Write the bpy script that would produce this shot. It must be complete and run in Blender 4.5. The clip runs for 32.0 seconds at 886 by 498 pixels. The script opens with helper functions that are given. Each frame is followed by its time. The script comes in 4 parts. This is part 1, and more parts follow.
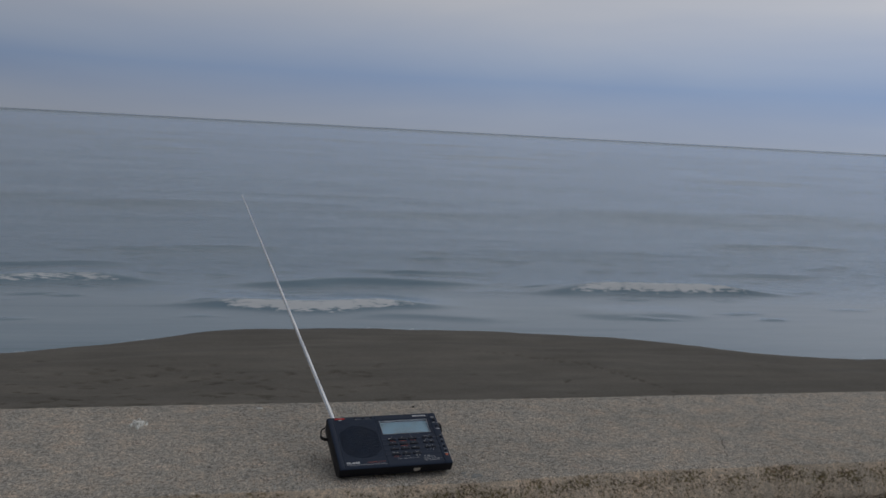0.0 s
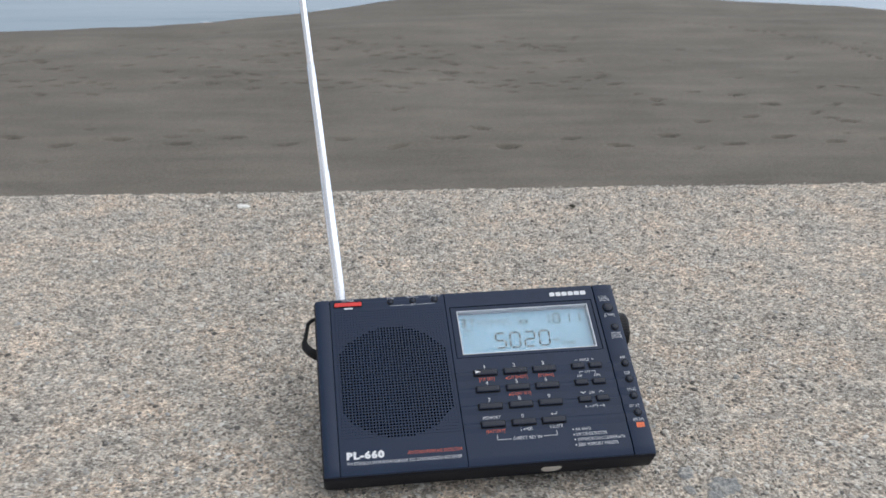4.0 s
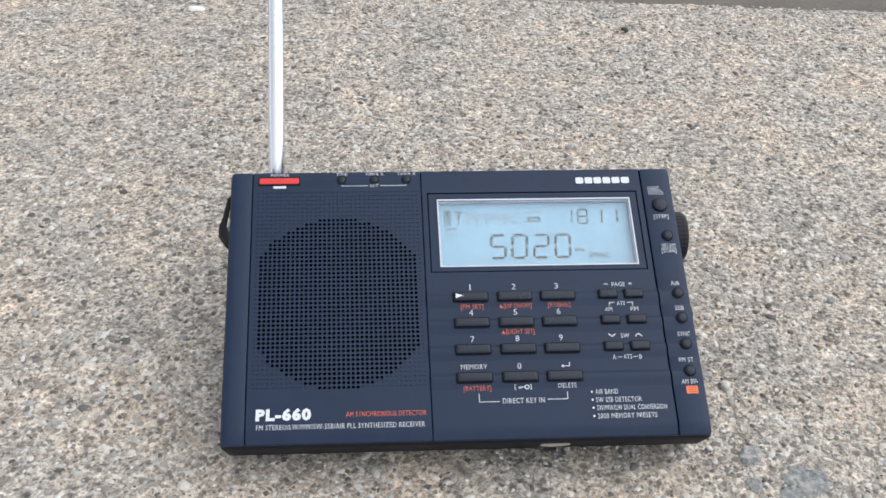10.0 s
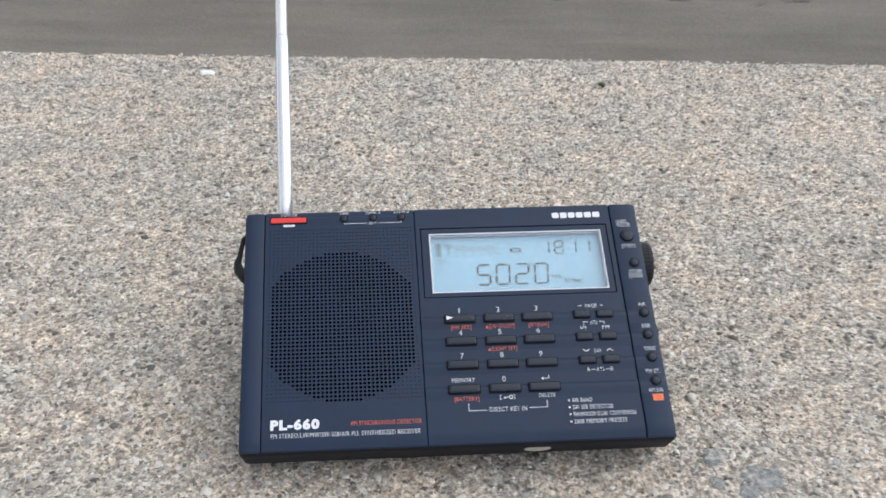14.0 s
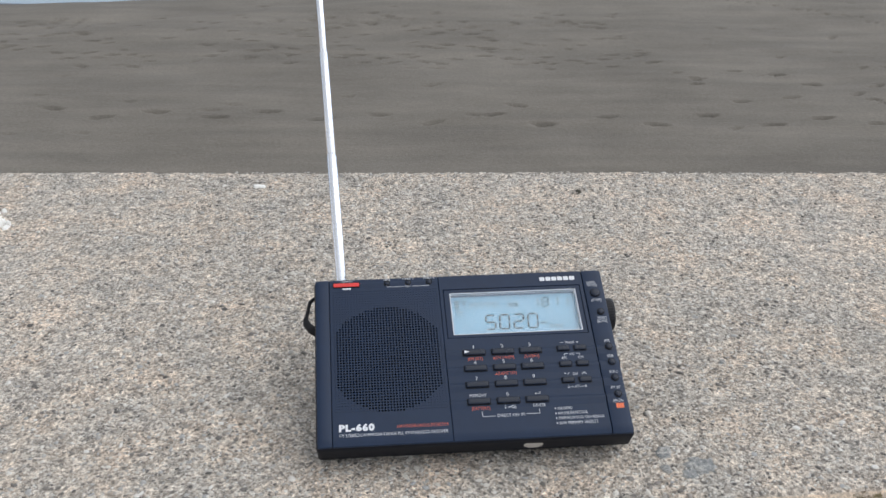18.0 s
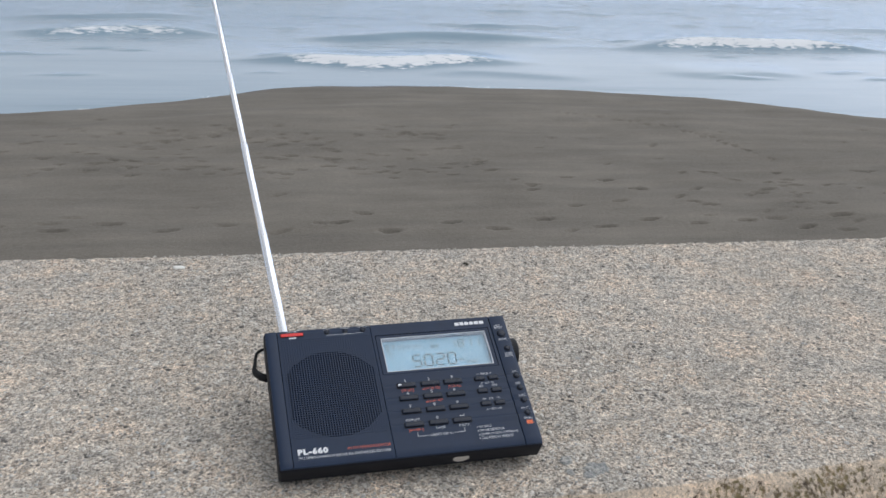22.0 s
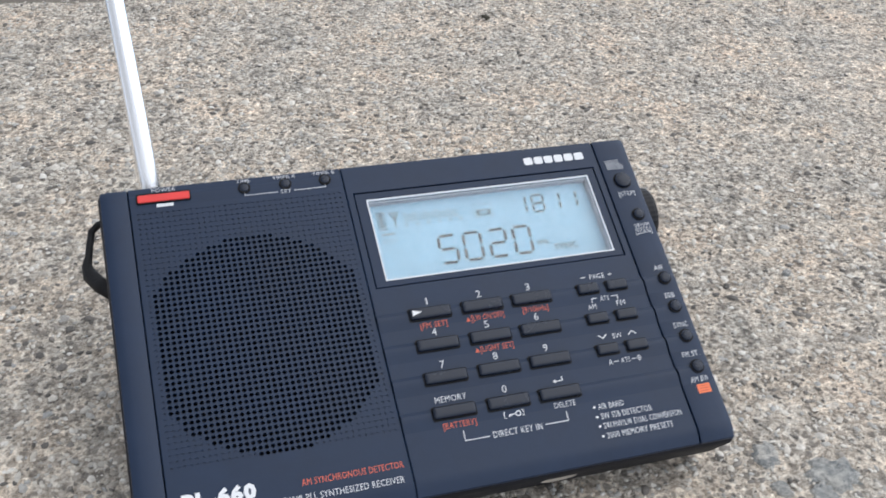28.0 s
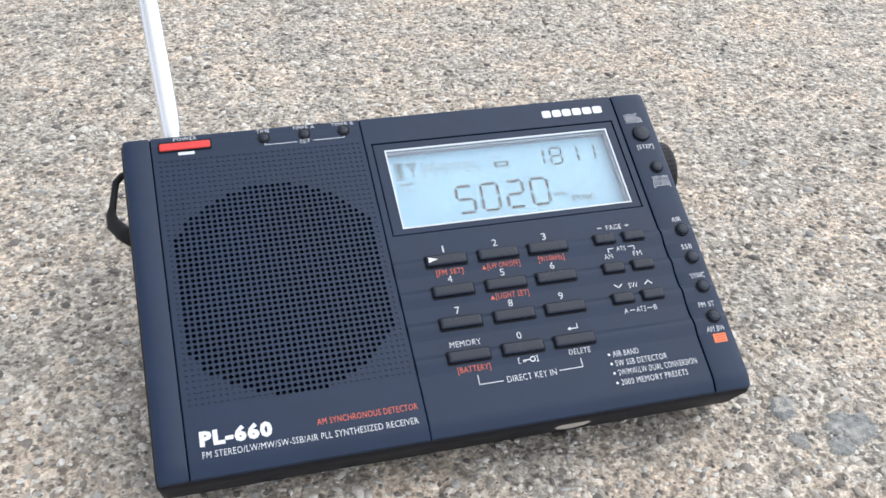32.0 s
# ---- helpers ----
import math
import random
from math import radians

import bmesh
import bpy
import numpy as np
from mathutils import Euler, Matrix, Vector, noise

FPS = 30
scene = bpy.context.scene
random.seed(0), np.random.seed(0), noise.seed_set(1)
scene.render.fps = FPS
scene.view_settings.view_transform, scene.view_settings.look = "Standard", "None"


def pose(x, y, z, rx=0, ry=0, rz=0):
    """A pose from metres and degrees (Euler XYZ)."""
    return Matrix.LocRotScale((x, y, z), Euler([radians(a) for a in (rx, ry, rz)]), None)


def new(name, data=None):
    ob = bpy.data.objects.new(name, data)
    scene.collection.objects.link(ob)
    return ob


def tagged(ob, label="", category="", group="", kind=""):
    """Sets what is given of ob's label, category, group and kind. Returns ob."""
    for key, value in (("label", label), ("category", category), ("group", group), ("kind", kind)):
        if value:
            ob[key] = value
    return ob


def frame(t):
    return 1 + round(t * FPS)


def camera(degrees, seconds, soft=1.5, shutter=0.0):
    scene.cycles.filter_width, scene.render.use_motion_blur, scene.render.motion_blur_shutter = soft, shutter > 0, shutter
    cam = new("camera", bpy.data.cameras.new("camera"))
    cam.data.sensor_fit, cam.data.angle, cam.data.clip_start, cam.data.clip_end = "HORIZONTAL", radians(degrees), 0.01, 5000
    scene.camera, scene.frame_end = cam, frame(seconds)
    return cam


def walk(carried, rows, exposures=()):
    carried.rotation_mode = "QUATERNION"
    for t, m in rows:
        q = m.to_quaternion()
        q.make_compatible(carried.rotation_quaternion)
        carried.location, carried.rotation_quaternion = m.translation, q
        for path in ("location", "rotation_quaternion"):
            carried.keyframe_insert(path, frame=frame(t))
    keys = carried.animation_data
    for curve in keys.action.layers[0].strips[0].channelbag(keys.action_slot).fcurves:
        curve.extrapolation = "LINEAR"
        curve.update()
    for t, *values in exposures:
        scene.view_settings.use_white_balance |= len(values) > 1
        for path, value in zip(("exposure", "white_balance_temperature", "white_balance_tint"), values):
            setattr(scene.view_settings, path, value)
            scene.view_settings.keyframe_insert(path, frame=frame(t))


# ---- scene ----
cam = camera(48.46, 32.0, 1.55, 0.4)
# seconds, eye in metres, yaw, pitch and roll in degrees
ROWS = [
    (0.0, -0.2501, -1.4849, 0.5568, -15.21, -6.88, 3.09),
    (0.5, -0.2473, -1.3042, 0.5447, -16.40, -9.48, 2.34),
    (1.0, -0.1822, -1.1189, 0.4915, -12.12, -13.90, 2.80),
    (1.3, -0.0941, -1.0138, 0.5012, -8.18, -14.26, 3.60),
    (1.5, -0.0478, -0.9730, 0.5111, -6.01, -14.95, 3.81),
    (2.0, -0.0232, -0.8297, 0.4881, -8.10, -17.02, 2.92),
    (2.5, -0.0547, -0.7086, 0.4482, -9.86, -19.06, 2.34),
    (4.5, 0.0643, -0.3728, 0.3496, -2.36, -29.49, 0.82),
    (5.0, 0.0708, -0.3186, 0.3278, -2.27, -32.80, 2.09),
    (5.5, 0.0711, -0.2697, 0.3077, -3.08, -35.01, 3.47),
    (6.0, 0.0743, -0.2395, 0.2863, -2.76, -36.26, 3.14),
    (6.5, 0.0800, -0.2468, 0.2824, -2.05, -35.43, 2.55),
    (7.0, 0.0796, -0.2575, 0.2857, -2.02, -35.03, 2.79),
    (7.5, 0.0765, -0.2636, 0.2912, -2.01, -34.90, 2.46),
    (8.0, 0.0752, -0.2633, 0.3017, -2.60, -35.56, 3.12),
    (8.5, 0.0779, -0.2605, 0.3076, -2.96, -36.53, 2.97),
    (9.0, 0.0770, -0.2560, 0.3099, -2.56, -37.35, 3.04),
    (9.5, 0.0777, -0.2528, 0.3081, -1.97, -38.27, 2.73),
    (10.0, 0.0771, -0.2527, 0.3088, -1.39, -38.48, 2.38),
    (10.5, 0.0809, -0.2545, 0.3099, -1.21, -38.50, 1.84),
    (11.0, 0.0787, -0.2595, 0.3120, -0.98, -38.21, 2.07),
    (11.5, 0.0782, -0.2578, 0.3120, -0.78, -38.17, 1.70),
    (12.0, 0.0769, -0.2624, 0.3100, -0.72, -38.22, 1.57),
    (12.5, 0.0751, -0.2644, 0.3117, -0.94, -38.04, 1.87),
    (13.0, 0.0751, -0.2638, 0.3161, -0.92, -37.78, 1.61),
    (13.5, 0.0723, -0.2675, 0.3187, -0.71, -37.48, 1.20),
    (14.0, 0.0800, -0.3013, 0.3288, -1.30, -34.98, 1.32),
    (14.5, 0.0849, -0.3569, 0.3530, -0.06, -32.81, 1.03),
    (15.0, 0.0829, -0.3954, 0.3677, -0.76, -31.03, 0.06),
    (15.5, 0.0726, -0.4053, 0.3690, -1.67, -31.15, -0.13),
    (17.5, 0.0628, -0.4616, 0.3885, -1.59, -27.64, 0.24),
    (18.0, 0.0615, -0.4626, 0.3880, -1.67, -27.77, 0.61),
    (18.5, 0.0612, -0.4637, 0.3865, -1.79, -27.66, 0.76),
    (19.0, 0.0606, -0.4660, 0.3862, -2.03, -27.41, 0.95),
    (19.5, 0.0609, -0.4769, 0.3901, -2.48, -25.64, 1.33),
    (20.0, 0.0649, -0.4919, 0.3911, -2.12, -24.80, 1.76),
    (20.5, 0.0423, -0.5254, 0.3917, -5.18, -23.87, 2.23),
    (21.0, 0.0118, -0.5772, 0.3964, -9.79, -22.41, 1.35),
    (21.5, -0.0102, -0.5944, 0.4062, -11.36, -22.09, 2.50),
    (22.0, -0.0076, -0.5822, 0.4025, -11.41, -21.16, 2.67),
    (22.5, -0.0003, -0.5593, 0.3986, -12.15, -21.64, 3.04),
    (23.0, 0.0058, -0.5553, 0.3950, -11.78, -21.66, 3.06),
    (23.5, 0.0130, -0.5453, 0.3926, -11.59, -21.70, 3.07),
    (24.0, 0.0142, -0.5261, 0.3823, -11.50, -21.65, 3.40),
    (24.5, 0.0178, -0.5075, 0.3717, -11.14, -21.86, 3.46),
    (26.5, 0.0987, -0.3301, 0.3117, -5.53, -27.61, -0.43),
    (27.0, 0.0670, -0.2505, 0.2891, -8.83, -29.69, 1.82),
    (27.5, 0.0431, -0.2089, 0.2719, -12.44, -34.61, 2.64),
    (28.0, 0.0302, -0.1933, 0.2516, -16.13, -35.72, 4.64),
    (28.5, 0.0238, -0.1917, 0.2416, -15.24, -35.77, 4.78),
    (29.0, 0.0239, -0.1998, 0.2443, -14.22, -35.43, 4.71),
    (29.5, 0.0292, -0.2061, 0.2432, -14.26, -36.35, 4.51),
    (30.0, 0.0285, -0.2082, 0.2447, -13.40, -36.24, 3.83),
    (30.5, 0.0252, -0.2081, 0.2445, -13.35, -36.16, 3.68),
    (31.0, 0.0263, -0.2068, 0.2409, -13.77, -36.32, 3.98),
    (31.5, 0.0285, -0.2052, 0.2414, -13.87, -36.36, 3.88),
    (32.0, 0.0342, -0.2050, 0.2418, -13.71, -36.31, 3.48),
]
EXPOSURES = [(0.0, -2.0), (0.6, -1.76), (1.2, -1.31), (2.0, -0.96), (2.5, -0.68), (4.5, -0.32), (6.0, -0.15), (9.0, 0.0), (13.0, 0.03),
             (15.5, -0.23), (19.0, -0.26), (21.0, -0.36), (22.0, -0.44), (24.5, -0.53), (26.5, -0.22), (28.0, -0.06), (30.0, 0.24), (32.0, 0.26)]
walk(cam, [(t, pose(x, y, z, 90 + pitch, 0, yaw) @ pose(0, 0, 0, 0, 0, roll)) for t, x, y, z, yaw, pitch, roll in ROWS], EXPOSURES)

# ---- light: an overcast evening sky over the sea ----
SUN_UP, SUN_TURN = 60.0, 88.0
world = bpy.data.worlds.new("overcast_sky")
scene.world = world
world.use_nodes = True
wn, wl = world.node_tree.nodes, world.node_tree.links
wn.clear()


def add(nodes, node_type, **values):
    """A node with its properties and, by name, the values of its inputs."""
    node = nodes.new(node_type)
    for key, value in values.items():
        if key == "inputs":
            for name, v in value.items():
                node.inputs[name].default_value = v
        elif key == "operation":
            node.operation = value
        elif key == "blend":
            node.blend_type = value
        elif key == "kind":
            node.data_type = value
        elif key == "feature":
            node.feature = value
        elif key == "sky":
            node.sky_type = value
    return node


def ramp(nodes, stops):
    node = nodes.new("ShaderNodeValToRGB")
    e = node.color_ramp.elements
    while len(e) < len(stops):
        e.new(0.5)
    for item, (at, colour) in zip(e, stops):
        item.position = at
        item.color = (*colour, 1) if isinstance(colour, tuple) else (colour, colour, colour, 1)
    return node


coord = add(wn, "ShaderNodeTexCoord")
split = add(wn, "ShaderNodeSeparateXYZ")
wl.new(coord.outputs["Generated"], split.inputs[0])
stretch = add(wn, "ShaderNodeMapping", inputs={"Scale": (1.2, 1.2, 7.0), "Rotation": (0.0, radians(3), 0.0)})
wl.new(coord.outputs["Generated"], stretch.inputs[0])
cloud = add(wn, "ShaderNodeTexNoise", inputs={"Scale": 1.6, "Detail": 5.0, "Roughness": 0.5, "Distortion": 0.4})
wl.new(stretch.outputs[0], cloud.inputs["Vector"])
# clouds: grey at the rim of the sea, a bluer band above it, then bright cover
height = ramp(wn, [(0.0, (1.06, 1.17, 1.38)), (0.018, (1.02, 1.16, 1.43)), (0.05, (0.78, 1.03, 1.50)), (0.08, (1.10, 1.27, 1.60)), (0.13, (1.56, 1.58, 1.68)), (0.35, (1.06, 1.08, 1.13)), (1.0, (0.97, 1.0, 1.06))])
wl.new(split.outputs["Z"], height.inputs[0])
shade = ramp(wn, [(0.25, (0.84, 0.90, 1.0)), (0.75, (1.08, 1.07, 1.06))])
wl.new(cloud.outputs["Fac"], shade.inputs[0])
# brighter cover over the right-hand sea
sweep = add(wn, "ShaderNodeMapRange", inputs={"From Min": -0.7, "From Max": 0.7, "To Min": 0.62, "To Max": 1.46})
wl.new(split.outputs["X"], sweep.inputs["Value"])
clouds = add(wn, "ShaderNodeMix", kind="RGBA", blend="MULTIPLY", inputs={"Factor": 1.0})
wl.new(height.outputs[0], clouds.inputs["A"])
wl.new(shade.outputs[0], clouds.inputs["B"])
clear = add(wn, "ShaderNodeTexSky", sky="NISHITA")
clear.sun_disc, clear.sun_elevation, clear.sun_rotation = False, radians(SUN_UP), radians(SUN_TURN)
clear_back = add(wn, "ShaderNodeBackground", inputs={"Strength": 0.10})
wl.new(clear.outputs[0], clear_back.inputs["Color"])
cloud_back = add(wn, "ShaderNodeBackground", inputs={"Strength": 0.98})
wl.new(clouds.outputs["Result"], cloud_back.inputs["Color"])
bright = add(wn, "ShaderNodeMath", operation="MULTIPLY")
wl.new(sweep.outputs[0], bright.inputs[0])
bright.inputs[1].default_value = 0.96
wl.new(bright.outputs[0], cloud_back.inputs["Strength"])
cover = add(wn, "ShaderNodeMixShader", inputs={0: 0.92})
wl.new(clear_back.outputs[0], cover.inputs[1])
wl.new(cloud_back.outputs[0], cover.inputs[2])
out = add(wn, "ShaderNodeOutputWorld")
wl.new(cover.outputs[0], out.inputs["Surface"])

sun = new("sun", bpy.data.lights.new("sun", "SUN"))
sun.data.energy, sun.data.angle, sun.data.color = 0.98, radians(64), (1.0, 0.97, 0.93)
sun.matrix_world = pose(0, 0, 20, 90 - SUN_UP, 0, 180 - SUN_TURN)


# ---- materials ----
def material(name, colour=(0.5, 0.5, 0.5), rough=0.5, metal=0.0, spec=0.5):
    m = bpy.data.materials.new(name)
    m.use_nodes = True
    b = m.node_tree.nodes["Principled BSDF"]
    b.inputs["Base Color"].default_value = (*colour, 1)
    b.inputs["Roughness"].default_value = rough
    b.inputs["Metallic"].default_value = metal
    b.inputs["Specular IOR Level"].default_value = spec
    return m, m.node_tree.nodes, m.node_tree.links, b


def bump(nodes, links, b, source, strength, distance):
    node = add(nodes, "ShaderNodeBump", inputs={"Strength": strength, "Distance": distance})
    links.new(source, node.inputs["Height"])
    links.new(node.outputs[0], b.inputs["Normal"])
    return node


def mixed(nodes, links, a, b, factor, blend="MIX"):
    node = add(nodes, "ShaderNodeMix", kind="RGBA", blend=blend)
    for source, name in ((a, "A"), (b, "B"), (factor, "Factor")):
        if isinstance(source, (int, float)):
            node.inputs[name].default_value = source
        elif isinstance(source, tuple):
            node.inputs[name].default_value = (*source, 1)
        else:
            links.new(source, node.inputs[name])
    return node.outputs["Result"]


def concrete_material(name, mossy=False):
    """Washed concrete: pale mortar full of rounded grey, brown and black grit of three sizes; on the wall's face also moss and brown dirt."""
    m, n, l, b = material(name, rough=0.9, spec=0.25)
    co = add(n, "ShaderNodeTexCoord").outputs["Object"]
    wob = add(n, "ShaderNodeTexNoise", inputs={"Scale": 420.0, "Detail": 3.0, "Roughness": 0.6})
    l.new(co, wob.inputs["Vector"])
    warp = add(n, "ShaderNodeVectorMath", operation="MULTIPLY_ADD")
    l.new(wob.outputs["Color"], warp.inputs[0])
    warp.inputs[1].default_value = (0.0017, 0.0017, 0.0017)
    l.new(co, warp.inputs[2])
    # mortar: grains of one to three millimetres run into each other
    fine = add(n, "ShaderNodeTexNoise", inputs={"Scale": 430.0, "Detail": 5.0, "Roughness": 0.82})
    l.new(co, fine.inputs["Vector"])
    mortar = ramp(n, [(0.33, (0.16, 0.145, 0.128)), (0.42, (0.37, 0.336, 0.294)), (0.51, (0.64, 0.592, 0.522)), (0.63, (0.86, 0.83, 0.76))])
    l.new(fine.outputs["Fac"], mortar.inputs[0])
    chips = add(n, "ShaderNodeTexVoronoi", inputs={"Scale": 480.0, "Randomness": 1.0})
    l.new(warp.outputs[0], chips.inputs["Vector"])
    chip_pick = add(n, "ShaderNodeSeparateColor")
    l.new(chips.outputs["Color"], chip_pick.inputs[0])
    chip_tone = ramp(n, [(0.0, (0.48, 0.47, 0.47)), (0.35, (0.85, 0.82, 0.79)), (0.7, (1.08, 1.05, 1.02)), (1.0, (1.30, 1.30, 1.30))])
    l.new(chip_pick.outputs[0], chip_tone.inputs[0])
    stone, relief = mixed(n, l, mortar.outputs[0], chip_tone.outputs[0], 0.75, "MULTIPLY"), fine.outputs["Fac"]
    grit_tones = [(0.0, (0.11, 0.105, 0.098)), (0.3, (0.16, 0.15, 0.138)), (0.55, (0.21, 0.192, 0.172)), (0.75, (0.32, 0.285, 0.25)), (0.9, (0.44, 0.39, 0.335)), (1.0, (0.68, 0.66, 0.62))]
    for scale, share, size, strength in ((430.0, 0.42, 0.34, 0.72), (240.0, 0.42, 0.36, 0.74)):
        cell = add(n, "ShaderNodeTexVoronoi", inputs={"Scale": scale, "Randomness": 1.0})
        l.new(warp.outputs[0], cell.inputs["Vector"])
        pick = add(n, "ShaderNodeSeparateColor")
        l.new(cell.outputs["Color"], pick.inputs[0])
        present = add(n, "ShaderNodeMath", operation="LESS_THAN")
        l.new(pick.outputs[1], present.inputs[0])
        present.inputs[1].default_value = share
        inside = ramp(n, [(size - 0.05, strength), (size + 0.05, 0.0)])
        l.new(cell.outputs["Distance"], inside.inputs[0])
        mask = add(n, "ShaderNodeMath", operation="MULTIPLY")
        l.new(present.outputs[0], mask.inputs[0])
        l.new(inside.outputs[0], mask.inputs[1])
        tone = ramp(n, grit_tones)
        l.new(pick.outputs[0], tone.inputs[0])
        stone = mixed(n, l, stone, tone.outputs[0], mask.outputs[0])
        up = add(n, "ShaderNodeMath", operation="MULTIPLY_ADD")
        l.new(mask.outputs[0], up.inputs[0])
        up.inputs[1].default_value = 0.35
        l.new(relief, up.inputs[2])
        relief = up.outputs[0]
    # grains gather in clumps half a finger wide
    clump = add(n, "ShaderNodeTexNoise", inputs={"Scale": 125.0, "Detail": 2.5, "Roughness": 0.6})
    l.new(co, clump.inputs["Vector"])
    gather = ramp(n, [(0.34, (0.64, 0.64, 0.64)), (0.5, (1.0, 0.995, 0.985)), (0.64, (1.25, 1.23, 1.20))])
    l.new(clump.outputs["Fac"], gather.inputs[0])
    stone = mixed(n, l, stone, gather.outputs[0], 0.85, "MULTIPLY")
    # stains a hand wide and an arm wide
    stain = add(n, "ShaderNodeTexNoise", inputs={"Scale": 20.0, "Detail": 5.0, "Roughness": 0.66})
    l.new(co, stain.inputs["Vector"])
    dull = ramp(n, [(0.34, (0.70, 0.735, 0.755)), (0.46, (0.95, 0.95, 0.94)), (0.55, (1.08, 1.03, 0.97)), (0.66, (1.20, 1.07, 0.96))])
    l.new(stain.outputs["Fac"], dull.inputs[0])
    stone = mixed(n, l, stone, dull.outputs[0], 0.72, "MULTIPLY")
    wide = add(n, "ShaderNodeTexNoise", inputs={"Scale": 2.6, "Detail": 3.0})
    l.new(co, wide.inputs["Vector"])
    broad = ramp(n, [(0.35, (0.88, 0.87, 0.86)), (0.65, (1.06, 1.04, 1.03))])
    l.new(wide.outputs["Fac"], broad.inputs[0])
    stone = mixed(n, l, stone, broad.outputs[0], 0.8, "MULTIPLY")
    if mossy:
        # ragged dark dirt and olive moss over warm pale mortar, as thick as the attribute growth says
        stone = mixed(n, l, mixed(n, l, stone, (1.14, 1.01, 0.86), 1.0, "MULTIPLY"), (0.74, 0.645, 0.53), 0.42)
        growth = add(n, "ShaderNodeAttribute")
        growth.attribute_name = "growth"
        moss = add(n, "ShaderNodeTexNoise", inputs={"Scale": 215.0, "Detail": 5.0, "Roughness": 0.74})
        drift = add(n, "ShaderNodeTexNoise", inputs={"Scale": 26.0, "Detail": 3.0, "Roughness": 0.6})
        l.new(co, moss.inputs["Vector"])
        l.new(co, drift.inputs["Vector"])
        thick = add(n, "ShaderNodeMath", operation="MULTIPLY_ADD")
        l.new(growth.outputs["Fac"], thick.inputs[0])
        thick.inputs[1].default_value = 0.36
        l.new(moss.outputs["Fac"], thick.inputs[2])
        spread = add(n, "ShaderNodeMath", operation="MULTIPLY_ADD")
        l.new(drift.outputs["Fac"], spread.inputs[0])
        spread.inputs[1].default_value = 0.28
        l.new(thick.outputs[0], spread.inputs[2])
        where = ramp(n, [(0.785, 0.0), (0.825, 0.7), (0.885, 0.95)])
        l.new(spread.outputs[0], where.inputs[0])
        tuft = add(n, "ShaderNodeTexNoise", inputs={"Scale": 70.0, "Detail": 4.0, "Roughness": 0.7})
        l.new(warp.outputs[0], tuft.inputs["Vector"])
        hue = ramp(n, [(0.36, (0.052, 0.037, 0.028)), (0.45, (0.120, 0.086, 0.050)), (0.54, (0.170, 0.140, 0.058)), (0.66, (0.270, 0.178, 0.100))])
        l.new(tuft.outputs["Fac"], hue.inputs[0])
        stone = mixed(n, l, stone, hue.outputs[0], where.outputs[0])
        up = add(n, "ShaderNodeMath", operation="MULTIPLY_ADD")
        l.new(where.outputs[0], up.inputs[0])
        up.inputs[1].default_value = -0.6
        l.new(relief, up.inputs[2])
        relief = up.outputs[0]
    l.new(stone, b.inputs["Base Color"])
    bump(n, l, b, relief, 0.8, 0.0014)
    return m


def grit_material(name="grit", tint=(1.0, 1.0, 1.0)):
    m, n, l, b = material(name, rough=0.8, spec=0.3)
    island = add(n, "ShaderNodeNewGeometry").outputs["Random Per Island"]
    tone = ramp(n, [(0.0, (0.11, 0.103, 0.094)), (0.10, (0.18, 0.166, 0.15)), (0.24, (0.29, 0.265, 0.232)), (0.38, (0.44, 0.395, 0.335)), (0.50, (0.38, 0.38, 0.365)),
                    (0.66, (0.58, 0.535, 0.465)), (0.88, (0.68, 0.64, 0.57)), (1.0, (0.74, 0.715, 0.66))])
    l.new(island, tone.inputs[0])
    co = add(n, "ShaderNodeTexCoord").outputs["Object"]
    vein = add(n, "ShaderNodeTexNoise", inputs={"Scale": 900.0, "Detail": 3.0, "Roughness": 0.7})
    l.new(co, vein.inputs["Vector"])
    shade_of = ramp(n, [(0.3, (0.75, 0.75, 0.75)), (0.7, (1.2, 1.2, 1.2))])
    l.new(vein.outputs["Fac"], shade_of.inputs[0])
    l.new(mixed(n, l, mixed(n, l, tone.outputs[0], tint, 1.0, "MULTIPLY"), shade_of.outputs[0], 0.8, "MULTIPLY"), b.inputs["Base Color"])
    bump(n, l, b, vein.outputs["Fac"], 0.4, 0.0004)
    return m


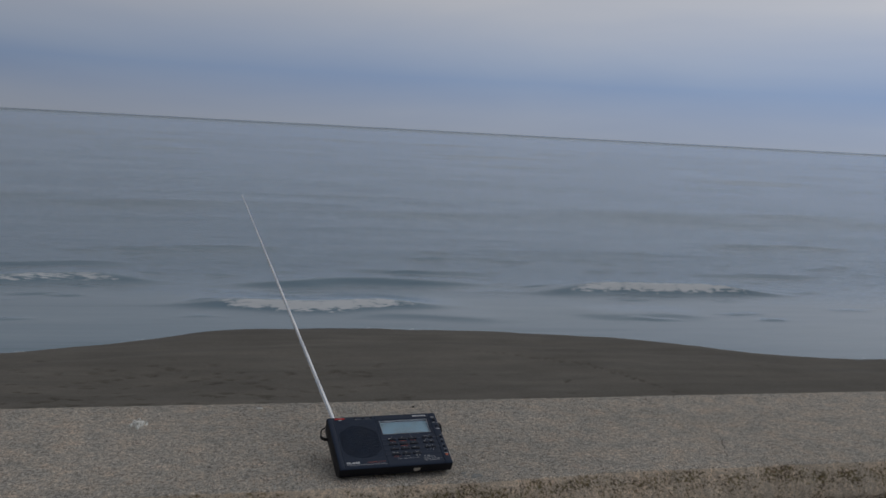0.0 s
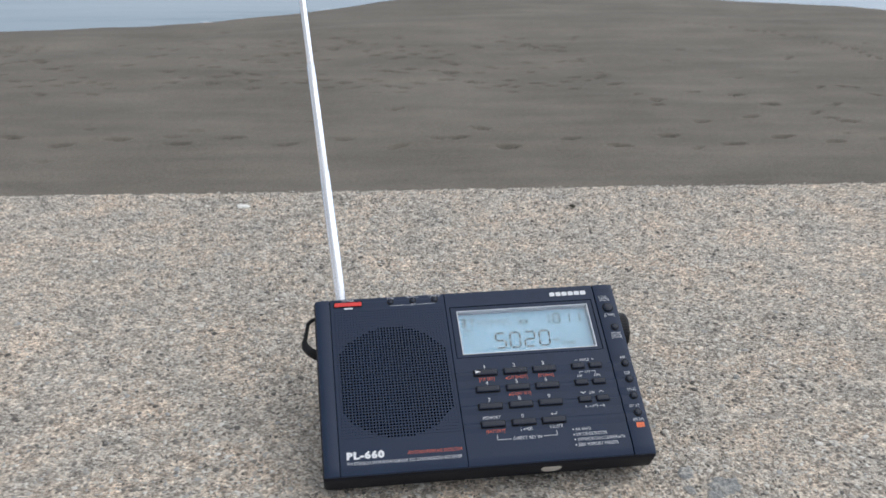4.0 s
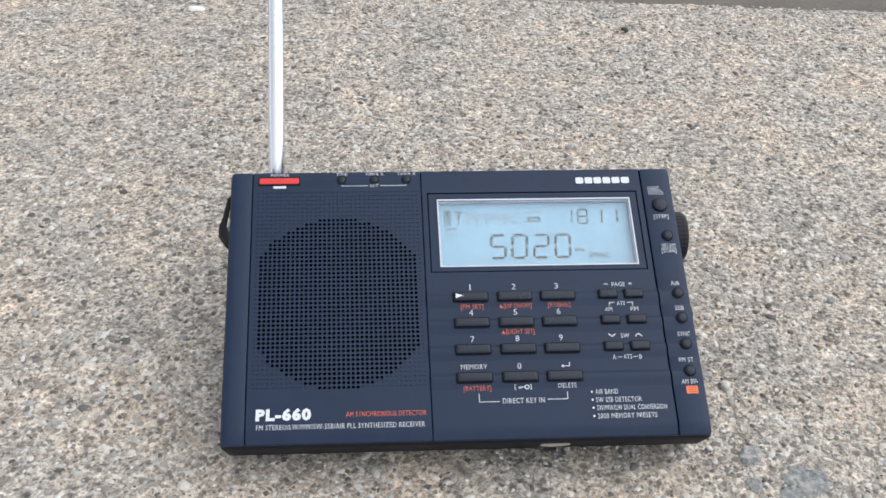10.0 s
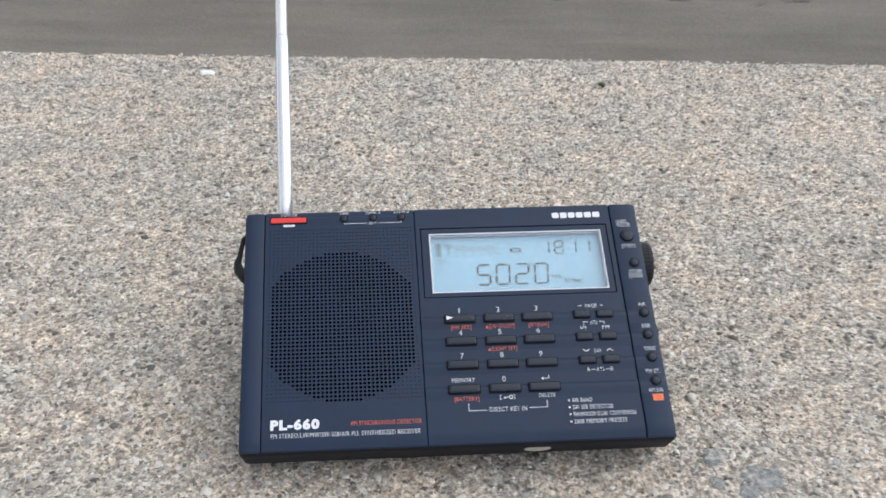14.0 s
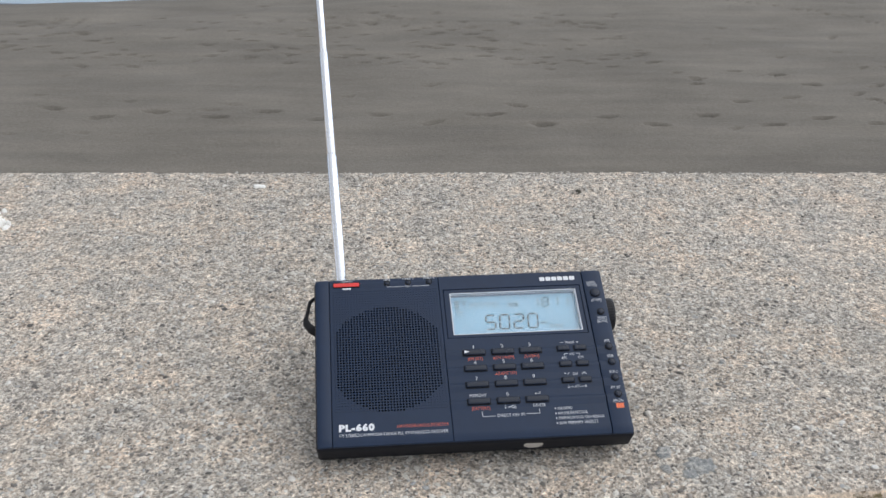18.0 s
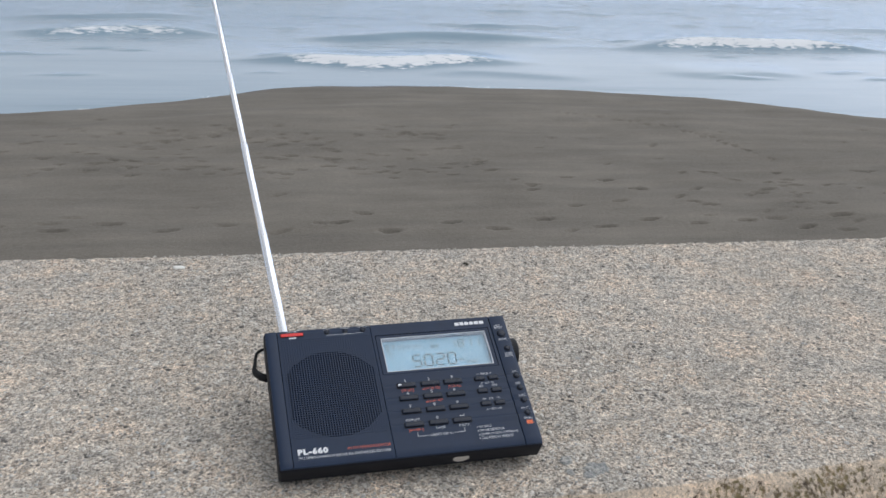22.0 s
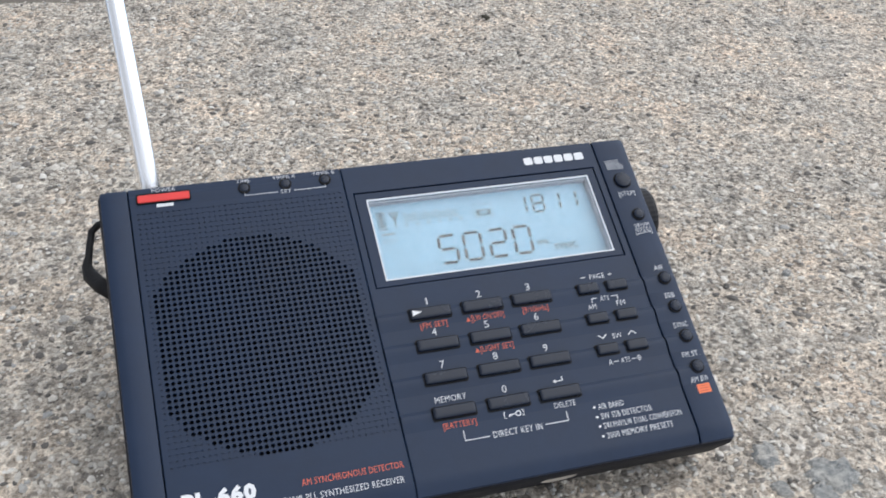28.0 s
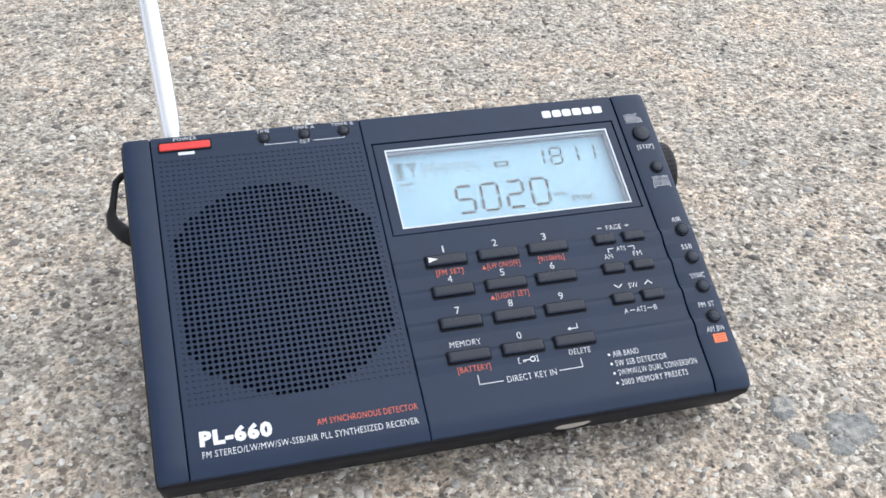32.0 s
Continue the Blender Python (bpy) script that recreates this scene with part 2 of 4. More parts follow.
def sand_material():
    """Grey-brown volcanic sand, darker and smoother where the swash has wetted it and inside prints (attribute wet)."""
    m, n, l, b = material("volcanic_sand", rough=0.95, spec=0.2)
    co = add(n, "ShaderNodeTexCoord").outputs["Object"]
    patch = add(n, "ShaderNodeTexNoise", inputs={"Scale": 0.55, "Detail": 6.0, "Roughness": 0.62})
    grain = add(n, "ShaderNodeTexNoise", inputs={"Scale": 30.0, "Detail": 4.0, "Roughness": 0.7})
    streak_map = add(n, "ShaderNodeMapping", inputs={"Scale": (0.35, 2.2, 1.0), "Rotation": (0.0, 0.0, radians(-4))})
    l.new(co, streak_map.inputs[0])
    streak = add(n, "ShaderNodeTexNoise", inputs={"Scale": 1.3, "Detail": 5.0, "Roughness": 0.6})
    l.new(co, patch.inputs["Vector"])
    l.new(co, grain.inputs["Vector"])
    l.new(streak_map.outputs[0], streak.inputs["Vector"])
    dry = ramp(n, [(0.3, (0.166, 0.152, 0.130)), (0.7, (0.218, 0.200, 0.172))])
    l.new(patch.outputs["Fac"], dry.inputs[0])
    lines = ramp(n, [(0.35, (0.86, 0.86, 0.86)), (0.65, (1.10, 1.09, 1.07))])
    l.new(streak.outputs["Fac"], lines.inputs[0])
    colour = mixed(n, l, dry.outputs[0], lines.outputs[0], 0.9, "MULTIPLY")
    speck = ramp(n, [(0.3, (0.8, 0.8, 0.8)), (0.7, (1.15, 1.15, 1.15))])
    l.new(grain.outputs["Fac"], speck.inputs[0])
    colour = mixed(n, l, colour, speck.outputs[0], 0.7, "MULTIPLY")
    wet = add(n, "ShaderNodeAttribute")
    wet.attribute_name = "wet"
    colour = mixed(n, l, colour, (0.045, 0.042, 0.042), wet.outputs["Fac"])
    l.new(colour, b.inputs["Base Color"])
    gloss = add(n, "ShaderNodeMapRange", inputs={"To Min": 0.95, "To Max": 0.38})
    l.new(wet.outputs["Fac"], gloss.inputs["Value"])
    l.new(gloss.outputs[0], b.inputs["Roughness"])
    bump(n, l, b, grain.outputs["Fac"], 0.5, 0.02)
    return m


def sea_material():
    """Turbid grey-blue sea; the attribute foam marks broken water."""
    m, n, l, b = material("sea_water", rough=0.12, spec=0.5)
    b.inputs["IOR"].default_value = 1.33
    co = add(n, "ShaderNodeTexCoord").outputs["Object"]
    long_map = add(n, "ShaderNodeMapping", inputs={"Scale": (0.35, 1.0, 1.0)})
    l.new(co, long_map.inputs[0])
    ripple = add(n, "ShaderNodeTexNoise", inputs={"Scale": 1.4, "Detail": 7.0, "Roughness": 0.62})
    swell = add(n, "ShaderNodeTexNoise", inputs={"Scale": 0.12, "Detail": 3.0})
    l.new(long_map.outputs[0], ripple.inputs["Vector"])
    l.new(long_map.outputs[0], swell.inputs["Vector"])
    streak_map = add(n, "ShaderNodeMapping", inputs={"Scale": (0.10, 0.8, 1.0)})
    l.new(co, streak_map.inputs[0])
    streak = add(n, "ShaderNodeTexNoise", inputs={"Scale": 1.0, "Detail": 6.0, "Roughness": 0.68})
    l.new(streak_map.outputs[0], streak.inputs["Vector"])
    tone = ramp(n, [(0.28, (0.12, 0.215, 0.275)), (0.42, (0.19, 0.285, 0.355)), (0.7, (0.25, 0.345, 0.41))])
    l.new(streak.outputs["Fac"], tone.inputs[0])
    foam = add(n, "ShaderNodeAttribute")
    foam.attribute_name = "foam"
    lace_map = add(n, "ShaderNodeMapping", inputs={"Scale": (0.6, 1.6, 1.0)})
    l.new(co, lace_map.inputs[0])
    lace = add(n, "ShaderNodeTexNoise", inputs={"Scale": 5.0, "Detail": 6.0, "Roughness": 0.7})
    l.new(lace_map.outputs[0], lace.inputs["Vector"])
    total = add(n, "ShaderNodeMath", operation="ADD")
    l.new(foam.outputs["Fac"], total.inputs[0])
    froth = add(n, "ShaderNodeMapRange", inputs={"From Min": 0.34, "From Max": 0.66, "To Min": 0.10, "To Max": 0.72})
    l.new(lace.outputs["Fac"], froth.inputs["Value"])
    l.new(froth.outputs[0], total.inputs[1])
    where = ramp(n, [(0.80, 0.0), (1.0, 1.0)])
    l.new(total.outputs[0], where.inputs[0])
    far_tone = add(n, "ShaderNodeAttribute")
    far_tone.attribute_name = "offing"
    # base colour goes darker with offing, towards the horizon
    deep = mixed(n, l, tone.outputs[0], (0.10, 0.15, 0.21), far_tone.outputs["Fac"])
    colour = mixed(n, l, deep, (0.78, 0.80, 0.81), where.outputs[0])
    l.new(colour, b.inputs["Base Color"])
    offing = add(n, "ShaderNodeAttribute")
    offing.attribute_name = "offing"
    ruffled = add(n, "ShaderNodeMath", operation="MAXIMUM")
    l.new(where.outputs[0], ruffled.inputs[0])
    l.new(offing.outputs["Fac"], ruffled.inputs[1])
    rough = add(n, "ShaderNodeMapRange", inputs={"To Min": 0.12, "To Max": 0.8})
    l.new(ruffled.outputs[0], rough.inputs["Value"])
    l.new(rough.outputs[0], b.inputs["Roughness"])
    chop = add(n, "ShaderNodeAttribute")
    chop.attribute_name = "chop"
    waves = bump(n, l, b, ripple.outputs["Fac"], 0.6, 0.16)
    l.new(chop.outputs["Fac"], waves.inputs["Strength"])
    return m


def plastic(name, colour, rough, grain=900.0, strength=0.12, spec=0.5):
    m, n, l, b = material(name, colour, rough, spec=spec)
    co = add(n, "ShaderNodeTexCoord").outputs["Object"]
    fine = add(n, "ShaderNodeTexNoise", inputs={"Scale": grain, "Detail": 2.0})
    dust = add(n, "ShaderNodeTexNoise", inputs={"Scale": 45.0, "Detail": 6.0, "Roughness": 0.7})
    l.new(co, fine.inputs["Vector"])
    l.new(co, dust.inputs["Vector"])
    gloss = add(n, "ShaderNodeMapRange", inputs={"From Min": 0.3, "From Max": 0.7, "To Min": rough - 0.06, "To Max": rough + 0.08})
    l.new(dust.outputs["Fac"], gloss.inputs["Value"])
    l.new(gloss.outputs[0], b.inputs["Roughness"])
    tint = ramp(n, [(0.3, tuple(c * 0.88 for c in colour)), (0.75, tuple(min(1.0, c * 1.15 + 0.003) for c in colour))])
    l.new(dust.outputs["Fac"], tint.inputs[0])
    l.new(tint.outputs[0], b.inputs["Base Color"])
    bump(n, l, b, fine.outputs["Fac"], strength, 0.0002)
    return m


def glass_material():
    m = bpy.data.materials.new("clear_window")
    m.use_nodes = True
    n, l = m.node_tree.nodes, m.node_tree.links
    n.clear()
    clear_part, shine = add(n, "ShaderNodeBsdfTransparent"), add(n, "ShaderNodeBsdfGlossy", inputs={"Roughness": 0.08})
    mix = add(n, "ShaderNodeMixShader", inputs={0: 0.05})
    l.new(clear_part.outputs[0], mix.inputs[1])
    l.new(shine.outputs[0], mix.inputs[2])
    l.new(mix.outputs[0], add(n, "ShaderNodeOutputMaterial").inputs["Surface"])
    return m


CONCRETE = concrete_material("washed_concrete")
MOSSY = concrete_material("mossy_concrete", True)
DIRTY_GRIT = grit_material("dirty_grit", (1.00, 0.88, 0.68))
GRIT, SAND, SEA = grit_material(), sand_material(), sea_material()
ADDED_GROUND = plastic("added_ground", (0.30, 0.28, 0.25), 0.9, 300.0, 0.5)
CASE = plastic("dark_navy_plastic", (0.007, 0.020, 0.050), 0.41, spec=0.37)
CASE_SIDE = plastic("black_navy_plastic", (0.006, 0.007, 0.011), 0.55, spec=0.25)
CASE_BACK = plastic("black_plastic", (0.009, 0.009, 0.011), 0.5, spec=0.3)
KEY = plastic("navy_black_key_plastic", (0.007, 0.013, 0.027), 0.24, 700.0, 0.05, spec=0.40)
HOLE = plastic("speaker_cloth", (0.004, 0.004, 0.005), 0.9)
RED = plastic("red_button_plastic", (0.72, 0.045, 0.04), 0.4)
WHITE = material("white_print", (0.74, 0.75, 0.76), 0.6)[0]
FINE_WHITE = material("fine_white_print", (0.60, 0.61, 0.63), 0.6)[0]
RED_PRINT = material("red_print", (0.62, 0.13, 0.075), 0.6)[0]
DARK_RED = material("dark_red_print", (0.42, 0.07, 0.035), 0.6)[0]
AMBER = material("orange_print", (0.85, 0.20, 0.08), 0.6)[0]
RIM = material("white_window_rim", (0.72, 0.75, 0.78), 0.3)[0]
LCD = plastic("lcd_panel", (0.255, 0.475, 0.61), 0.5, 2500.0, 0.03)
SEGMENT = material("lcd_segment", (0.052, 0.072, 0.085), 0.6)[0]
FAINT = material("faint_lcd_segment", (0.17, 0.24, 0.28), 0.6)[0]
WALL_GREY = material("grey_window_wall", (0.20, 0.25, 0.32), 0.4)[0]
GLASS = glass_material()
CHROME = material("polished_chrome", (0.96, 0.97, 0.98), 0.27, 1.0)[0]
STRAP = plastic("black_strap", (0.006, 0.006, 0.007), 0.5, 1500.0, 0.5, spec=0.25)
STICKER = plastic("pale_sticker", (0.52, 0.48, 0.42), 0.45, 200.0, 0.3)


# ---- building helpers ----
def finish(name, bm, mat, smooth=False, scale=1.0):
    if scale != 1.0:
        bmesh.ops.scale(bm, vec=(scale,) * 3, verts=bm.verts)
    bmesh.ops.recalc_face_normals(bm, faces=bm.faces)
    mesh = bpy.data.meshes.new(name)
    bm.to_mesh(mesh)
    bm.free()
    for p in mesh.polygons:
        p.use_smooth = smooth
    mesh.materials.append(mat)
    return mesh


def part(name, bm, mat, parent, label="", smooth=False, scale=0.001):
    """One mesh object under a thing or a part; lengths in the bmesh are millimetres."""
    ob = new(name, finish(name, bm, mat, smooth, scale))
    ob.parent = parent
    return tagged(ob, label)


def rounded(x0, x1, y0, y1, r, inset=0.0, steps=4):
    """The corners of a rounded rectangle, going round."""
    x0, x1, y0, y1, r = x0 + inset, x1 - inset, y0 + inset, y1 - inset, max(r - inset, 0.05)
    pts = []
    for cx, cy, a in ((x1 - r, y1 - r, 0), (x0 + r, y1 - r, 90), (x0 + r, y0 + r, 180), (x1 - r, y0 + r, 270)):
        for k in range(steps + 1):
            b = radians(a + 90 * k / steps)
            pts.append((cx + r * math.cos(b), cy + r * math.sin(b)))
    return pts


def loft(bm, loops, top=True, bottom=True):
    """Joins loops of points, one above the other, and caps the ends."""
    rings = [[bm.verts.new(p) for p in loop] for loop in loops]
    for a, b in zip(rings, rings[1:]):
        for k in range(len(a)):
            bm.faces.new((a[k], a[(k + 1) % len(a)], b[(k + 1) % len(a)], b[k]))
    if bottom:
        bm.faces.new(rings[0])
    if top:
        bm.faces.new(rings[-1])
    return bm


def slab(x0, x1, y0, y1, z0, z1, r=0.5, edge=0.25, bm=None):
    """A low block with rounded corners and a bevelled top edge."""
    bm = bm or bmesh.new()
    levels = [(z0, 0.0), (z1 - edge, 0.0), (z1 - edge * 0.3, edge * 0.3), (z1, edge)]
    return loft(bm, [[(x, y, z) for x, y in rounded(x0, x1, y0, y1, r, i)] for z, i in levels])


def disc(cx, cy, z0, z1, r, edge=0.3, sides=24, dome=0.0):
    levels = [(z0, r), (z1 - edge, r), (z1 - edge * 0.3, r - edge * 0.3), (z1, r - edge)]
    if dome:
        levels += [(z1 + dome * 0.7, r * 0.55), (z1 + dome, r * 0.15)]
    ring = [(math.cos(2 * math.pi * k / sides), math.sin(2 * math.pi * k / sides)) for k in range(sides)]
    return loft(bmesh.new(), [[(cx + q * c, cy + q * s, z) for c, s in ring] for z, q in levels])


def tube(path, radii, sides=10, flat=1.0):
    """A round or flattened tube along a path of points."""
    loops = []
    for k, p in enumerate(path):
        p = Vector(p)
        way = (Vector(path[min(k + 1, len(path) - 1)]) - Vector(path[max(k - 1, 0)])).normalized()
        side = way.cross(Vector((0, 0, 1)))
        side = side.normalized() if side.length > 1e-4 else Vector((1, 0, 0))
        other = side.cross(way)
        loops.append([tuple(p + radii[k] * (math.cos(a) * side * flat + math.sin(a) * other)) for a in (2 * math.pi * i / sides for i in range(sides))])
    return loft(bmesh.new(), loops)


def bars(boxes, z0, z1):
    """Flat bars x0, x1, y0, y1 in one mesh."""
    bm = bmesh.new()
    for x0, x1, y0, y1 in boxes:
        loft(bm, [[(x0, y0, z), (x1, y0, z), (x1, y1, z), (x0, y1, z)] for z in (z0, z1)])
    return bm


def lettering(text, x, y, width, height, mat, parent, z=0.07, bold=0.0, align=0.5, name="printed_label", shear=0.0, space=1.07):
    """A line of print in the built-in font, drawn to a width and a height of capitals; x, y: its middle, or its left end (align 0)."""
    curve = bpy.data.curves.new(name, "FONT")
    curve.body, curve.size, curve.offset, curve.resolution_u, curve.shear, curve.space_character = text, 1.0, bold, 2, shear, space
    helper = bpy.data.objects.new(name, curve)
    scene.collection.objects.link(helper)
    mesh = bpy.data.meshes.new_from_object(helper.evaluated_get(bpy.context.evaluated_depsgraph_get()))
    bpy.data.objects.remove(helper)
    co = np.empty(len(mesh.vertices) * 3, np.float32)
    mesh.vertices.foreach_get("co", co)
    co = co.reshape(-1, 3)
    lo, hi = co.min(0), co.max(0)
    cap = 0.70 + 2 * bold
    wide = width / max(hi[0] - lo[0], 1e-6)
    co[:, 0] = (co[:, 0] - lo[0]) * wide + x - align * width
    co[:, 1] = (co[:, 1] + bold) * height / cap + y - height / 2
    co[:, 2] = z
    mesh.vertices.foreach_set("co", (co * 0.001).ravel())
    mesh.materials.clear()
    mesh.materials.append(FINE_WHITE if mat is WHITE and height < 3 else mat)
    mesh.name = name
    ob = new(name, mesh)
    ob.parent = parent
    return ob


# ---- the sea wall ----
SEA_LEVEL = -3.9


def axis(*runs):
    """Positions along an axis from runs of (start, end, count), ends shared."""
    return np.unique(np.concatenate([np.linspace(a, b, n + 1) for a, b, n in runs]).round(5))


def sheet(name, xs, ys, height, mat, smooth=True):
    """A grid mesh over xs and ys at height(X, Y)."""
    X, Y = np.meshgrid(xs, ys)
    Z = height(X, Y)
    nx, ny = len(xs), len(ys)
    a = (np.arange(ny - 1)[:, None] * nx + np.arange(nx - 1)).ravel()
    quads = np.stack([a, a + 1, a + nx + 1, a + nx], 1)
    mesh = bpy.data.meshes.new(name)
    mesh.vertices.add(nx * ny)
    mesh.vertices.foreach_set("co", np.stack([X, Y, Z], -1).astype(np.float32).ravel())
    mesh.loops.add(quads.size)
    mesh.loops.foreach_set("vertex_index", quads.astype(np.int32).ravel())
    mesh.polygons.add(len(quads))
    mesh.polygons.foreach_set("loop_start", np.arange(0, quads.size, 4, dtype=np.int32))
    mesh.update()
    mesh.validate()
    mesh.polygons.foreach_set("use_smooth", np.full(len(mesh.polygons), smooth))
    mesh.materials.append(mat)
    return new(name, mesh), X, Y, Z


def lumps(x, y, z=0.0):
    return noise.noise(Vector((x, y, z)))


def edge_wander(x, y):
    """How far the near edge of the wall strays from a straight line; it fades out across the top."""
    f = np.clip((np.asarray(x) - 0.20) / 0.30, 0, 1)
    return 0.020 * f * f * (3 - 2 * f) * np.clip(1 - (np.asarray(y) - NEAR) / 0.12, 0, 1)


def growth_at(z):
    """How thickly dirt and moss cover the near face at a height below the top: thin on the arris and on the pale lip, thick between and below."""
    return np.interp(-z, (0.0, 0.003, 0.008, 0.020, 0.030, 0.044, 0.054, 0.066, 0.30), (0.0, 0.12, 0.42, 0.42, 0.32, 0.20, 0.32, 0.50, 0.55))


def wall_band(name, profile, xs, rough, mat):
    """A band swept along x from a cross-section of (y, z, roughness) points, uneven as weathered concrete is."""
    verts, faces = [], []
    for x in xs:
        for y, z, k in profile:
            wear = rough * k
            dy = wear * (lumps(x * 60, y * 60, z * 60) + 0.7 * lumps(x * 190, y * 190, z * 190 + 5))
            dz = wear * (lumps(x * 60 + 40, y * 60, z * 60) + 0.7 * lumps(x * 190, y * 190 + 9, z * 190))
            verts.append((x, y + dy + 0.004 * k * lumps(x * 4, 3.3) + (float(edge_wander(x, y)) if y < 0.2 else 0.0), z + dz))
    n = len(profile)
    for i in range(len(xs) - 1):
        for j in range(n - 1):
            a = i * n + j
            faces.append((a, a + 1, a + n + 1, a + n))
    mesh = bpy.data.meshes.new(name)
    mesh.from_pydata(verts, [], faces)
    mesh.polygons.foreach_set("use_smooth", np.full(len(faces), True))
    mesh.materials.append(mat)
    if mat is MOSSY:
        shift = [0.008 * lumps(x * 17, 7.7) for x in xs]
        grown = [growth_at(z + dz) for dz in shift for y, z, k in profile]
        mesh.attributes.new("growth", "FLOAT", "POINT").data.foreach_set("value", np.array(grown, np.float32))
    return new(name, mesh)


NEAR, FAR = -0.035, 0.440
along = axis((-400, -40, 20), (-40, -3, 40), (-3, -0.8, 60), (-0.8, 1.2, 560), (1.2, 3, 60), (3, 60, 50), (60, 500, 20))
# top, with a crumbling far lip
top_profile = [(NEAR + 0.001, -0.0015, 0.8)] + [(y, 0.0, 0.28) for y in np.linspace(NEAR + 0.004, FAR - 0.006, 90)] + [(FAR - 0.003, -0.0006, 0.8), (FAR, -0.004, 1.3)]
wall_top = wall_band("sea_wall", top_profile, along, 0.0018, CONCRETE)
tagged(wall_top, "weathered sea wall of washed grey-tan concrete", "sea wall", kind="structure")
back_profile = [(FAR, -0.004, 1.3), (FAR + 0.001, -0.012, 1.0), (FAR + 0.002, -0.05, 0.6), (FAR + 0.004, -0.4, 0.6), (FAR + 0.02, -3.9, 0.3)]
back = wall_band("wall_face", back_profile, along, 0.0018, CONCRETE)
back.parent = wall_top
# near face: a worn chamfer, a pale ragged edge and a mossy upright face
lip = wall_band("chamfer", [(NEAR + 0.001, -0.0015, 0.8), (NEAR - 0.002, -0.005, 1.4), (NEAR - 0.008, -0.014, 2.0), (NEAR - 0.013, -0.022, 2.4), (NEAR - 0.016, -0.028, 2.6)], along, 0.0018, MOSSY)
pale = wall_band("worn_lip", [(NEAR - 0.016, -0.028, 2.6), (NEAR - 0.020, -0.034, 2.6), (NEAR - 0.024, -0.044, 2.6), (NEAR - 0.025, -0.052, 2.0)], along, 0.0018, MOSSY)
pale.parent = wall_top
tagged(pale, "pale ragged lip below the chamfer")
lip.parent = tagged(wall_top)
tagged(lip, "crumbling mossy chamfer")
front = wall_band("wall_face", [(NEAR - 0.025, -0.052, 2.0)] + [(NEAR - 0.022, z, 2.4) for z in np.linspace(-0.058, -0.2, 30)] + [(NEAR - 0.022, z, 1.0) for z in np.linspace(-0.25, -1.0, 8)], along, 0.0018, MOSSY)
front.parent = wall_top
tagged(front, "moss-stained upright concrete face")



def grit_bed(name, count, parent):
    """Rounded grit standing out of the wall's top: low domes of five to seven sides, joined; each grain takes its own tone."""
    r = np.random.default_rng(11)
    # thick near the radio, thinning out along the wall
    gx = np.where(r.random(count) < 0.55, r.normal(0.10, 0.24, count), r.normal(0.12, 0.55, count))
    gy = r.uniform(NEAR + 0.002, FAR - 0.003, count)
    gy = gy + edge_wander(gx, gy)
    size = np.clip(r.lognormal(math.log(0.00090), 0.42, count), 0.0005, 0.0027)
    sides = 6
    ang = np.arange(sides) * 2 * math.pi / sides
    turn, thin, tilt = r.uniform(0, 6.3, count), r.uniform(0.45, 1.0, count), r.uniform(0.12, 0.32, count)
    verts = np.empty((count, 2 * sides + 1, 3), np.float32)
    for ring, (q, h) in enumerate(((1.0, -0.25), (0.72, 0.75))):
        for k in range(sides):
            jit = r.uniform(0.62, 1.3, count)
            u, v = q * size * jit * np.cos(ang[k]), q * size * jit * thin * np.sin(ang[k])
            verts[:, ring * sides + k, 0] = gx + u * np.cos(turn) - v * np.sin(turn)
            verts[:, ring * sides + k, 1] = gy + u * np.sin(turn) + v * np.cos(turn)
            verts[:, ring * sides + k, 2] = size * tilt * h + 0.0002
    verts[:, -1, 0], verts[:, -1, 1], verts[:, -1, 2] = gx, gy, size * tilt + 0.0002
    quad = [(k, (k + 1) % sides, sides + (k + 1) % sides, sides + k) for k in range(sides)]
    cap = [(sides + k, sides + (k + 1) % sides, 2 * sides) for k in range(sides)]
    step = np.arange(count)[:, None] * (2 * sides + 1)
    loops = np.concatenate([(step + np.array(quad).ravel()), (step + np.array(cap).ravel())], 1).ravel()
    starts = np.concatenate([np.arange(sides) * 4, sides * 4 + np.arange(sides) * 3])
    mesh = bpy.data.meshes.new(name)
    mesh.vertices.add(verts.shape[0] * verts.shape[1])
    mesh.vertices.foreach_set("co", verts.ravel())
    mesh.loops.add(len(loops))
    mesh.loops.foreach_set("vertex_index", loops.astype(np.int32))
    mesh.polygons.add(count * 2 * sides)
    mesh.polygons.foreach_set("loop_start", (np.arange(count)[:, None] * sides * 7 + starts).ravel().astype(np.int32))
    mesh.update()
    mesh.validate()
    mesh.polygons.foreach_set("use_smooth", np.full(len(mesh.polygons), True))
    mesh.materials.append(GRIT)
    ob = new(name, mesh)
    ob.parent = parent
    return tagged(ob, "grey, brown and pale grit in the concrete", kind="stuff")


grit_bed("grit", 58000, wall_top)


